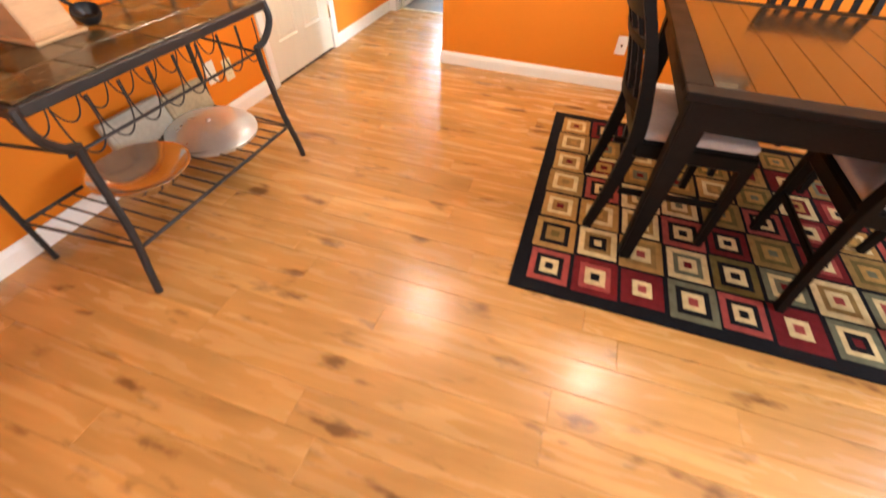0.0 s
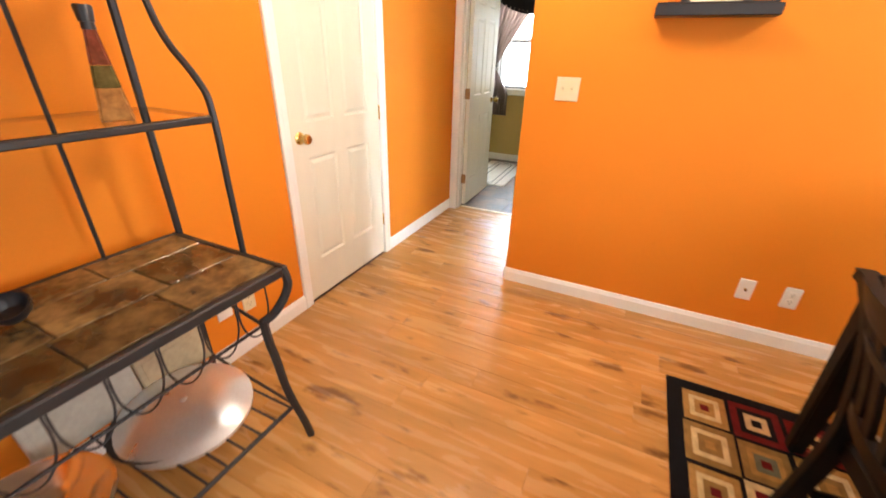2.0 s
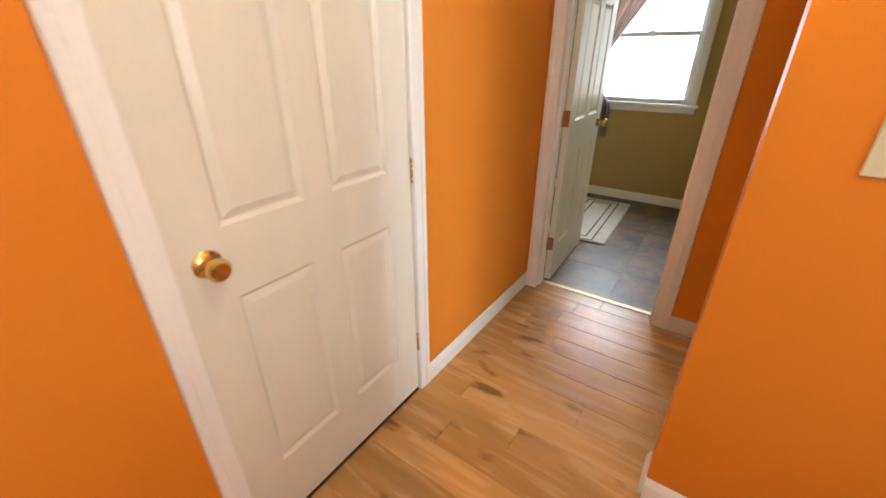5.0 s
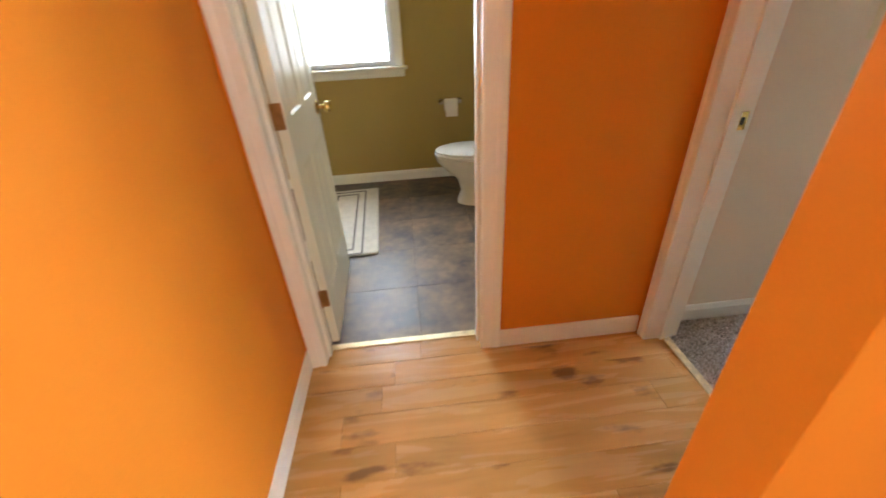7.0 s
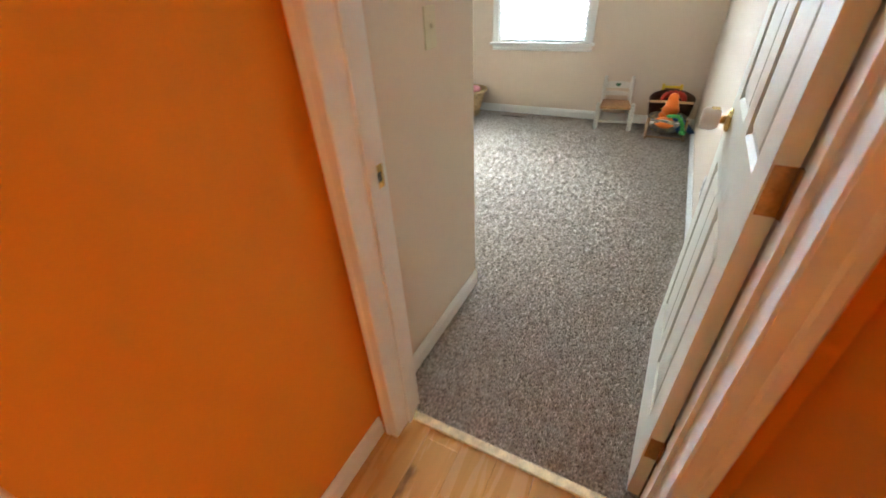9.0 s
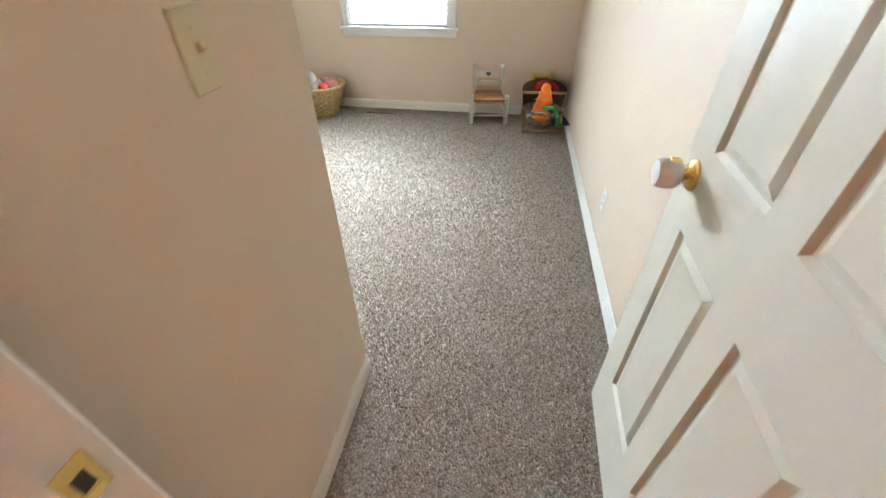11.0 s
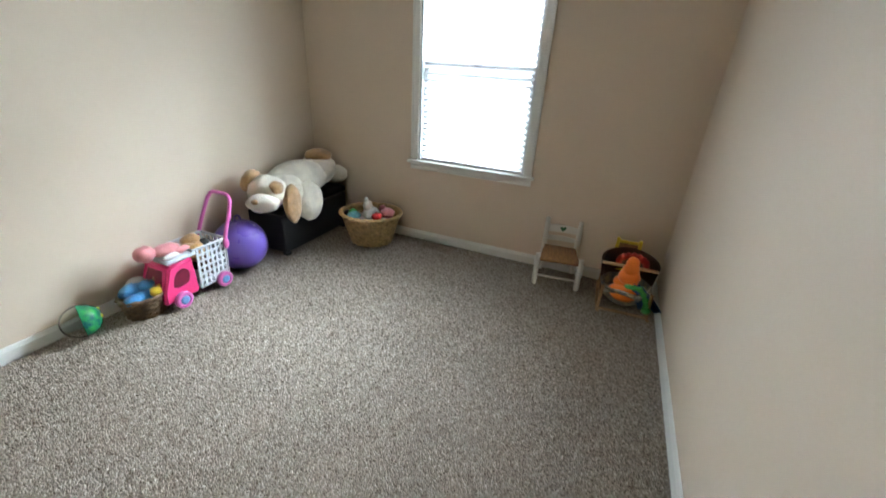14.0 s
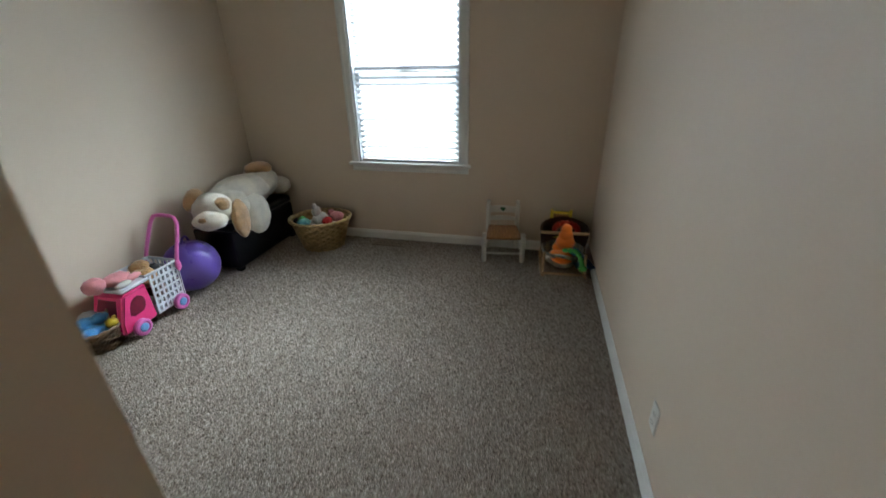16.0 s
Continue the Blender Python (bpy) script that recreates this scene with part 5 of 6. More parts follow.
bm = bmesh.new()
zt = 0.42
for c, r, mi, rot in (
        ((4.02, 3.03, zt + 0.13), (0.36, 0.172, 0.145), 0, pose(0, 0, 0, 0, 4, 2)), ((4.26, 3.03, zt + 0.15), (0.17, 0.16, 0.135), 0, None), ((3.78, 2.99, zt + 0.115), (0.17, 0.155, 0.115), 0, None),
        ((3.59, 2.945, zt + 0.13), (0.140, 0.145, 0.125), 0, None), ((3.475, 2.885, zt + 0.085), (0.095, 0.115, 0.070), 0, pose(0, 0, 0, 0, 0, 35)),
        ((3.885, 2.825, zt + 0.0), (0.140, 0.085, 0.160), 0, pose(0, 0, 0, -8, 12, 0)), ((3.80, 2.87, zt + 0.07), (0.11, 0.085, 0.085), 0, None), ((3.93, 2.85, zt + 0.03), (0.07, 0.06, 0.09), 0, None),
        ((4.385, 2.92, zt + 0.10), (0.085, 0.10, 0.078), 0, None), ((4.34, 3.12, zt + 0.10), (0.09, 0.08, 0.08), 0, None),
        ((3.57, 3.085, zt + 0.20), (0.095, 0.055, 0.085), 1, pose(0, 0, 0, 20, -30, 0)), ((3.675, 2.800, zt + 0.04), (0.105, 0.050, 0.150), 1, pose(0, 0, 0, -6, 10, 14)),
        ((4.28, 3.03, zt + 0.268), (0.125, 0.115, 0.060), 1, None), ((3.575, 2.845, zt + 0.175), (0.06, 0.05, 0.055), 1, None)):
    blob(bm, c, r, rot, 22, 0.10, 2.4, mi)
for c in ((3.505, 2.985, zt + 0.195), (3.527, 2.862, zt + 0.185)):
    blob(bm, c, (0.014, 0.014, 0.014), None, 10, 0, 1, 2)
blob(bm, (3.395, 2.875, zt + 0.115), (0.025, 0.032, 0.02), None, 10, 0, 1, 1)
dog = tagged(part("plush_dog", bm, [FUR, TANFUR, EYEM], None, "", True), "large cream plush dog with tan ears sprawled on the chest", "plush toy")


def woven(bm, profile, n=36, rows=14, amp=0.006, ex=1.0, ey=1.0):
    """Basket weave: stakes and weavers push the wall in and out."""
    rings = []
    for j in range(rows * 2 + 1):
        f = j / (rows * 2)
        k = f * (len(profile) - 1)
        i = min(int(k), len(profile) - 2)
        (r0, z0), (r1, z1) = profile[i], profile[i + 1]
        r, z = r0 + (r1 - r0) * (k - i), z0 + (z1 - z0) * (k - i)
        rings.append([bm.verts.new(((r + amp * (1 if (a // 2 + j // 2) % 2 else -1) * (0.5 if j % 2 else 1)) * ex * math.cos(a * math.tau / (n * 2)), (r + amp * (1 if (a // 2 + j // 2) % 2 else -1) * (0.5 if j % 2 else 1)) * ey * math.sin(a * math.tau / (n * 2)), z)) for a in range(n * 2)])
    for a, b in zip(rings, rings[1:]):
        for k in range(n * 2):
            bm.faces.new((a[k], a[(k + 1) % (n * 2)], b[(k + 1) % (n * 2)], b[k]))
    bm.faces.new(rings[0][::-1])
    bmesh.ops.solidify(bm, geom=bm.faces[:], thickness=0.006)


bas = thing("wicker_basket", pose(4.225, 2.455, Z0, 0, 0, 20), "round natural wicker basket full of small toys", "basket")
bm = bmesh.new()
woven(bm, [(0.165, 0.0), (0.185, 0.07), (0.21, 0.16), (0.24, 0.265)], 32, 13, 0.004, 0.92, 1.08)
part("body", bm, WICKER, bas)
bm = bmesh.new()
for k in range(3):
    tube(bm, [((0.243 + 0.009 * math.cos(k * 2.1 + a * 0.9)) * 0.92 * math.cos(a * math.tau / 60), (0.243 + 0.009 * math.cos(k * 2.1 + a * 0.9)) * 1.08 * math.sin(a * math.tau / 60), 0.272 + 0.009 * math.sin(k * 2.1 + a * 0.9)) for a in range(60)], 0.0085, 6, closed=True)
part("rim", bm, WICKER, bas, "braided rim", True)
toys = [("toy_bear", (0.0, 0.0, 0.26), [((0, 0, 0), (0.085, 0.07, 0.06), WHITEC), ((-0.02, 0.02, 0.075), (0.045, 0.04, 0.05), WHITEC), ((-0.03, 0.03, 0.125), (0.025, 0.02, 0.03), WHITEC)], "small white plush toy in the basket"),
        ("toy_heart", (-0.10, -0.075, 0.272), [((0, 0, 0), (0.05, 0.045, 0.035), REDP)], "small red cloth toy in the basket"),
        ("toy_cloth", (-0.08, 0.13, 0.255), [((0, 0, 0), (0.07, 0.06, 0.04), TEAL), ((0.05, 0.02, 0.01), (0.05, 0.04, 0.035), GREENF)], "teal and green soft toy in the basket"),
        ("toy_doll", (0.03, -0.14, 0.262), [((0, 0, 0), (0.06, 0.065, 0.045), PINKC), ((0.04, 0.05, 0.02), (0.035, 0.035, 0.035), PINKC)], "pink soft toy in the basket"),
        ("toy_block", (-0.03, 0.20, 0.262), [((0, 0, 0), (0.032, 0.03, 0.028), BLACKP)], "small black toy in the basket"),
        ("toy_filling", (0.02, 0.0, 0.185), [((0, 0, 0), (0.175, 0.2, 0.05), WHITEC)], "pale soft toys filling the basket")]
for nm, c, parts, lab in toys:
    mats = [q[2] for q in parts]
    bm = bmesh.new()
    for k, (o, r, _) in enumerate(parts):
        blob(bm, o, r, None, 14, 0.16, 3, k)
    ob = part(nm, bm, mats, None, "", True)
    ob.matrix_world = pose(4.225, 2.455, Z0, 0, 0, 20) @ Matrix.Translation(c)
    tagged(ob, lab, "toy")

ball = thing("exercise_ball", pose(3.345, 3.03, Z0 - 0.002), "shiny purple rubber ball on the carpet", "ball")
bm = bmesh.new()
lathe(bm, [(0.188 * math.sin(a * math.pi / 24), 0.188 - 0.188 * math.cos(a * math.pi / 24)) for a in range(25)], 40)
part("shell", bm, PURPLE, ball, "", True)
bm = bmesh.new()
tube(bm, bez([(-0.03, 0.0, 0.371), (-0.012, 0.0, 0.408), (0.02, 0.0, 0.408), (0.035, 0.0, 0.369)], 5), 0.008, 8)
part("handle", bm, PURPLE, ball, "", True)
bm = bmesh.new()
for k in range(7):
    a = -0.5 + k * 0.12
    d = Vector((math.cos(a) * 0.35, -abs(math.sin(1.1)) * 0.55, 0.76)).normalized()
    blob(bm, Vector((0, 0, 0.188)) + d * 0.187, (0.007, 0.007, 0.004), None, 6)
part("printed_marks", bm, PALEB, ball, "pale printed marks")

cart = thing("toy_cart", pose(2.915, 3.05, Z0), "pink and pale blue toy shopping cart truck", "toy cart")
bm = bmesh.new()
hw = 0.115
pro = [(-0.235, 0.045), (-0.225, 0.13), (-0.165, 0.285), (-0.01, 0.30), (0.0, 0.045)]
va, vb = [[bm.verts.new((x, y, z)) for x, z in pro] for y in (-hw, hw)]
for k in range(5):
    bm.faces.new((va[k], va[(k + 1) % 5], vb[(k + 1) % 5], vb[k]))
bm.faces.new(va[::-1])
bm.faces.new(vb)
bmesh.ops.recalc_face_normals(bm, faces=bm.faces)
bmesh.ops.bevel(bm, geom=bm.edges[:], offset=0.014, segments=3, affect="EDGES")
cab = part("cab", bm, HOTPINK, cart, "hot pink truck cab", True)
# solid plates in place of openings; the inner shade is in their colour
for s in (-1, 1):
    bm = bmesh.new()
    q = [(p[0], p[1]) for p in bez([(-0.163, 0.15, 0), (-0.150, 0.20, 0), (-0.125, 0.238, 0), (-0.085, 0.248, 0), (-0.055, 0.225, 0), (-0.05, 0.19, 0), (-0.065, 0.150, 0), (-0.09, 0.137, 0), (-0.14, 0.135, 0)], 2)]
    a = [bm.verts.new((x, s * (hw + 0.001), z)) for x, z in q]
    b = [bm.verts.new((x, s * (hw - 0.006), z)) for x, z in q]
    bm.faces.new(a)
    for k in range(len(q)):
        bm.faces.new((a[k], a[(k + 1) % len(q)], b[(k + 1) % len(q)], b[k]))
    part("side_window", bm, SHADEDPINK, cab, "side window plate coloured as the cab's shaded inside")
bm = bmesh.new()
q = [(-0.0775, -0.08, 0.15), (-0.0775, 0.08, 0.15), (-0.0775, 0.065, 0.255), (-0.0775, -0.065, 0.255)]
a = [bm.verts.new((-0.2255 + (z - 0.13) * 0.387 - 0.0015, y, z)) for _, y, z in q]
b = [bm.verts.new((-0.2255 + (z - 0.13) * 0.387 + 0.006, y, z)) for _, y, z in q]
bm.faces.new(a)
for k in range(4):
    bm.faces.new((a[k], a[(k + 1) % 4], b[(k + 1) % 4], b[k]))
part("windscreen", bm, SHADEDPINK, cab, "windscreen plate coloured as the cab's shaded inside")
part("roof_tray", boxes((-0.175, 0.02, -hw - 0.008, hw + 0.008, 0.302, 0.325), bevel=0.008), PALEB, cart, "pale blue roof tray", True)


def lattice(bm, p, u, v, nu, nv, bar, thick):
    """A plastic grid with square holes from corner p along u and v."""
    p, u, v = Vector(p), Vector(u), Vector(v)
    cu = sorted(c for i in range(nu + 1) for c in (i / nu - bar / 2 / u.length, i / nu + bar / 2 / u.length))
    cv = sorted(c for i in range(nv + 1) for c in (i / nv - bar / 2 / v.length, i / nv + bar / 2 / v.length))
    g = [[bm.verts.new(p + u * a + v * b) for b in cv] for a in cu]
    for i in range(len(cu) - 1):
        for j in range(len(cv) - 1):
            if i % 2 == 0 or j % 2 == 0:
                bm.faces.new((g[i][j], g[i + 1][j], g[i + 1][j + 1], g[i][j + 1]))
    up = u.cross(v).normalized() * thick
    made = bmesh.ops.extrude_face_region(bm, geom=bm.faces[:])["geom"]
    bmesh.ops.translate(bm, vec=up, verts=[q for q in made if isinstance(q, bmesh.types.BMVert)])
    bmesh.ops.recalc_face_normals(bm, faces=bm.faces[:])


for s in (-1, 1):
    bm = bmesh.new()
    lattice(bm, (0.012, s * hw, 0.06), (0.20, 0, 0.0), (0.02, 0, 0.27), 6, 6, 0.016, 0.005 * s)
    part("basket_side", bm, PALEB, cart, "pale blue lattice side")
bm = bmesh.new()
lattice(bm, (0.215, -hw, 0.06), (0, 2 * hw, 0), (0.02, 0, 0.27), 6, 6, 0.016, 0.005)
part("basket_back", bm, PALEB, cart)
part("basket_floor", boxes((0.004, 0.225, -hw, hw, 0.055, 0.066), bevel=0.003), PALEB, cart)
bm = bmesh.new()
tube(bm, [(0.0, -hw, 0.333), (0.24, -hw - 0.004, 0.333), (0.24, hw + 0.004, 0.333), (0.0, hw, 0.333)], 0.009, 8, closed=True)
part("basket_rim", bm, PALEB, cart, "", True)
bm = bmesh.new()
tube(bm, bez([(0.225, -hw - 0.012, 0.275), (0.245, -hw - 0.010, 0.36), (0.325, -hw + 0.004, 0.53), (0.345, -hw + 0.02, 0.575), (0.352, -0.06, 0.60), (0.352, 0.06, 0.60), (0.345, hw - 0.02, 0.575), (0.325, hw - 0.004, 0.53), (0.245, hw + 0.010, 0.36), (0.225, hw + 0.012, 0.275)], 6), 0.0125, 8)
for s in (-1, 1):
    blob(bm, (0.232, s * (hw + 0.014), 0.30), (0.022, 0.013, 0.042), None, 12)
part("handle", bm, ORCHID, cart, "orchid pink push handle", True)
for x in (-0.135, 0.165):
    for s in (-1, 1):
        bm = bmesh.new()
        lathe(bm, [(0, -0.017), (0.048, -0.017), (0.054, -0.011), (0.054, 0.011), (0.048, 0.017), (0.036, 0.018), (0.033, 0.012), (0, 0.012)], 26, pose(x, s * (hw + 0.020), 0.054, -90 * s))
        wh = part("wheel", bm, ORCHID, cart, "orchid pink wheel", True)
        bm = bmesh.new()
        lathe(bm, [(0.029, 0.0122), (0.029, 0.016), (0.018, 0.020), (0, 0.020)], 10, pose(x, s * (hw + 0.020), 0.054, -90 * s))
        part("hub", bm, SKYB, wh, "blue hub")

dol = [("plush_doll", (2.775, 3.03, Z0 + 0.325), [((-0.07, 0.02, 0.045), (0.06, 0.055, 0.05), PINKC), ((0.04, 0.0, 0.035), (0.085, 0.06, 0.035), PINKC), ((0.10, -0.05, 0.025), (0.06, 0.022, 0.02), PINKC), ((0.02, -0.075, 0.02), (0.05, 0.02, 0.018), WHITEC)], "pink cloth doll lying on the cart's roof"),
       ("plush_bear", (3.00, 3.06, Z0 + 0.27), [((0, 0, 0), (0.085, 0.075, 0.07), BROWNFUR), ((0.02, 0.03, 0.06), (0.06, 0.055, 0.045), BROWNFUR), ((0.07, -0.02, 0.03), (0.04, 0.035, 0.035), BLACKP)], "ginger plush toy sitting in the cart"),
       ("plush_toys", (3.03, 3.05, Z0 + 0.14), [((0, 0, 0), (0.075, 0.085, 0.07), BROWNV), ((-0.03, 0.0, -0.02), (0.06, 0.08, 0.05), WHITEC)], "dark soft toys inside the cart")]
for nm, c, parts, lab in dol:
    bm = bmesh.new()
    for k, (o, r, _) in enumerate(parts):
        blob(bm, o, r, None, 16, 0.16, 3, k)
    ob = part(nm, bm, [q[2] for q in parts], None, "", True)
    ob.location = c
    tagged(ob, lab, "plush toy")

sb = thing("small_basket", pose(2.63, 3.055, Z0, 0, 0, -24), "small brown wicker basket holding soft toys", "basket")
bm = bmesh.new()
woven(bm, [(0.090, 0.0), (0.100, 0.045), (0.108, 0.09), (0.112, 0.130)], 22, 8, 0.004, 1.08, 0.9)
part("body", bm, DKWICKER, sb)
bm = bmesh.new()
for k in range(2):
    tube(bm, [((0.113 + 0.006 * math.cos(k * 3.1 + a)) * 1.08 * math.cos(a * math.tau / 44), (0.113 + 0.006 * math.cos(k * 3.1 + a)) * 0.9 * math.sin(a * math.tau / 44), 0.133 + 0.006 * math.sin(k * 3.1 + a)) for a in range(44)], 0.007, 6, closed=True)
part("rim", bm, DKWICKER, sb, "", True)
bm = bmesh.new()
for k, (o, r, mi) in enumerate((((0, 0, 0.105), (0.085, 0.075, 0.06), 0), ((-0.02, 0.03, 0.165), (0.065, 0.05, 0.045), 0), ((0.045, 0.0, 0.18), (0.055, 0.035, 0.03), 0), ((-0.05, -0.03, 0.135), (0.05, 0.035, 0.035), 0), ((0.06, 0.04, 0.14), (0.035, 0.04, 0.03), 0))):
    blob(bm, o, r, None, 14, 0.15, 3, mi)
ob = tagged(part("blue_plush", bm, [BLUEFUR], None, "", True), "bright blue plush toy in the small basket", "plush toy")
ob.matrix_world = pose(2.615, 3.055, Z0)
bm = bmesh.new()
blob(bm, (0, 0, 0), (0.035, 0.03, 0.03), None, 12, 0.2)
blob(bm, (0.035, 0.01, 0.012), (0.022, 0.02, 0.02), None, 10, 0.2)
ob = tagged(part("duck_toy", bm, YELLOWP, None, "", True), "little yellow toy in the small basket", "toy")
ob.location = (2.675, 2.985, Z0 + 0.15)
bm = bmesh.new()
blob(bm, (0, 0, 0), (0.06, 0.045, 0.05), None, 12, 0.2)
ob = tagged(part("grey_plush", bm, WHITEC, None, "", True), "pale grey soft toy in the small basket", "plush toy")
ob.location = (2.655, 3.13, Z0 + 0.165)
bm = bmesh.new()
blob(bm, (0, 0, 0.06), (0.03, 0.028, 0.06), None, 12, 0.15)
for s in (-1, 1):
    blob(bm, (s * 0.014, 0, 0.12), (0.012, 0.01, 0.022), None, 8, 0.1)
ob = tagged(part("giraffe_toy", bm, QUILT, None, "", True), "spotted brown soft toy in the small basket", "plush toy")
ob.location = (2.70, 3.05, Z0 + 0.07)

gb = thing("toy_globe", pose(2.345, 3.135, Z0 + 0.0), "clear plastic toy ball with green side", "toy ball")
R = 0.093
bm = bmesh.new()
lathe(bm, [(R * math.sin(a * math.pi / 28), R * math.cos(a * math.pi / 28)) for a in range(14, 29)], 32, pose(0, 0, R, 0, 90, -18))
part("clear_shell", bm, CLEAR, gb, "clear plastic shell", True)
bm = bmesh.new()
lathe(bm, [(R * 1.01 * math.sin(a * math.pi / 28), R * 1.01 * math.cos(a * math.pi / 28)) for a in range(0, 15)], 32, pose(0, 0, R, 0, 90, -18))
part("green_side", bm, LIME, gb, "glossy green printed side", True)
bm = bmesh.new()
for y, z in ((0.03, 0.025), (-0.025, 0.01)):
    blob(bm, (0.082, y, z), (0.014, 0.016, 0.016), None, 8)
turn_all(bm, pose(0, 0, R, 0, 0, -18))
part("print", bm, YELLOWP, gb, "yellow printed spots")

# child's chair
ch = thing("child_chair", pose(4.335, 0.835, Z0, 0, 0, 7), "white wooden child's chair with a woven seat", "chair")
for y in (-0.155, 0.155):
    bm = bmesh.new()
    lathe(bm, [(0, 0), (0.017, 0), (0.020, 0.03), (0.020, 0.395), (0.013, 0.407), (0.019, 0.422), (0.018, 0.436), (0, 0.445)], 14, Matrix.Translation((0.125, y * 0.80, 0)) @ pose(0, 0, 0, 0, 3))
    part("back_post", bm, WHITEW, ch, "", True)
    bm = bmesh.new()
    lathe(bm, [(0, 0), (0.017, 0), (0.0205, 0.03), (0.0205, 0.215), (0.014, 0.226), (0.020, 0.238), (0.016, 0.252), (0, 0.258)], 14, Matrix.Translation((-0.145, y, 0)))
    part("front_leg", bm, WHITEW, ch, "", True)
    bm = bmesh.new()
    tube(bm, [(-0.145, y, 0.09), (0.125, y * 0.80, 0.09)], 0.008, 8)
    part("stretcher", bm, WHITEW, ch, "", True)
bm = bmesh.new()
tube(bm, [(-0.145, -0.155, 0.075), (-0.145, 0.155, 0.075)], 0.009, 8)
part("stretcher", bm, WHITEW, ch, "", True)
bm = bmesh.new()
box(bm, -0.155, 0.125, -0.148, 0.148, 0.195, 0.222, bevel=0.01, seg=2)
for v in bm.verts:
    v.co.y *= 1 - 0.19 * (v.co.x + 0.155) / 0.28
part("seat", bm, RUSH, ch, "brown woven rush seat", True)
for z0, z1 in ((0.255, 0.298), (0.325, 0.388)):
    bm, g = bmesh.new(), []
    for i in range(13):
        y = -0.122 + 0.244 * i / 12
        bow = 0.012 * (1 - (y / 0.122) ** 2)
        top = z1 - 0.012 * (y / 0.122) ** 2
        x = 0.125 + 0.052 * (z0 + 0.03)
        g.append([bm.verts.new((x + bow + o, y, z)) for z, o in ((z0, -0.006), (z0, 0.006), (top, 0.006), (top, -0.006))])
    for a, b in zip(g, g[1:]):
        for k in range(4):
            bm.faces.new((a[k], b[k], b[(k + 1) % 4], a[(k + 1) % 4]))
    sl = part("back_slat", bm, WHITEW, ch, "", True)
    if z0 > 0.3:
        bm = bmesh.new()
        hp = [Vector((0, 0.00145 * 16 * math.sin(t) ** 3, 0.00145 * (13 * math.cos(t) - 5 * math.cos(2 * t) - 2 * math.cos(3 * t) - math.cos(4 * t)))) for t in [k * math.tau / 24 for k in range(24)]]
        f = [bm.verts.new(p + Vector((0.1455, 0, 0.357))) for p in hp]
        b = [bm.verts.new(p + Vector((0.1515, 0, 0.357))) for p in hp]
        bm.faces.new(f)
        for k in range(24):
            bm.faces.new((f[k], f[(k + 1) % 24], b[(k + 1) % 24], b[k]))
        part("heart", bm, GREENH, sl, "small dark green heart")

# toy rocker beside it
ro = thing("toy_rocker", pose(4.17, 0.355, Z0, 0, 0, 3), "wooden toy rocker with a brown padded back", "toy rocker")
for y in (-0.155, 0.155):
    bm = bmesh.new()
    line = [(x, y, 0.016 + 0.06 * (x / 0.22) ** 2 * 0.35) for x in [-0.21 + 0.42 * k / 12 for k in range(13)]]
    tube(bm, line, 0.014, 8, flat=0.8)
    part("runner", bm, ROCKW, ro, "curved wooden runner", True)
    for x in (-0.175, 0.12):
        bm = bmesh.new()
        tube(bm, [(x, y, 0.03), (x * 0.9, y * 0.97, 0.20)], 0.011, 8)
        part("upright", bm, ROCKW, ro, "", True)
for x in (-0.18, 0.15):
    bm = bmesh.new()
    tube(bm, [(x, -0.155, 0.036), (x, 0.155, 0.036)], 0.010, 8)
    part("cross_bar", bm, ROCKW, ro, "", True)
bm, rows = bmesh.new(), []
for i in range(11):
    f = i / 10
    row = []
    for j in range(21):
        a = (j / 20 - 0.5) * 3.5
        r = 0.150 + 0.035 * f
        row.append((0.005 + 0.80 * r * math.cos(a), r * math.sin(a), 0.06 + (0.27 + 0.045 * math.cos(a)) * f))
    rows.append(row)
for i in range(7):
    f = i / 6
    rows.append([((p[0] - 0.005) * (1 - 0.16 * min(1, f * 3)) + 0.005, p[1] * (1 - 0.16 * min(1, f * 3)), p[2] + 0.012 * math.sin(f * math.pi) - 0.20 * max(0.0, f - 0.2)) for p in rows[10]])
sheet(bm, rows)
part("padded_back", bm, BROWNV, ro, "dark brown padded back", True)
bm = bmesh.new()
lathe(bm, [(0.0, 0.045), (0.085, 0.05), (0.138, 0.095), (0.165, 0.180), (0.157, 0.186), (0.130, 0.105), (0.08, 0.075), (0, 0.07)], 30, Matrix.Translation((-0.025, 0, 0)), 0, 0.02)
part("seat_wrap", bm, QUILT, ro, "printed cloth seat wrap", True)
bm = bmesh.new()
tube(bm, bez([(-0.10, 0.14, 0.13), (-0.155, 0.05, 0.175), (-0.16, -0.06, 0.165), (-0.09, -0.14, 0.17)], 5), 0.011, 8, flat=1.6)
part("trim_edge", bm, WHITEC, ro, "white cloth edge", True)
bm = bmesh.new()
tube(bm, [(-0.02, 0.178, 0.305), (-0.035, -0.175, 0.310)], 0.0115, 10)
part("grab_bar", bm, BEECH, ro, "pale wooden grab bar", True)
bm = bmesh.new()
for c, r, mi in (((4.115, 0.345, 0.255), (0.060, 0.070, 0.060), 0), ((4.12, 0.345, 0.30), (0.05, 0.054, 0.065), 0), ((4.125, 0.345, 0.35), (0.04, 0.042, 0.05), 0), ((4.07, 0.365, 0.155), (0.10, 0.095, 0.045), 0), ((4.15, 0.355, 0.19), (0.07, 0.08, 0.05), 0)):
    blob(bm, c, r, None, 18, 0.10, 2.5, mi)
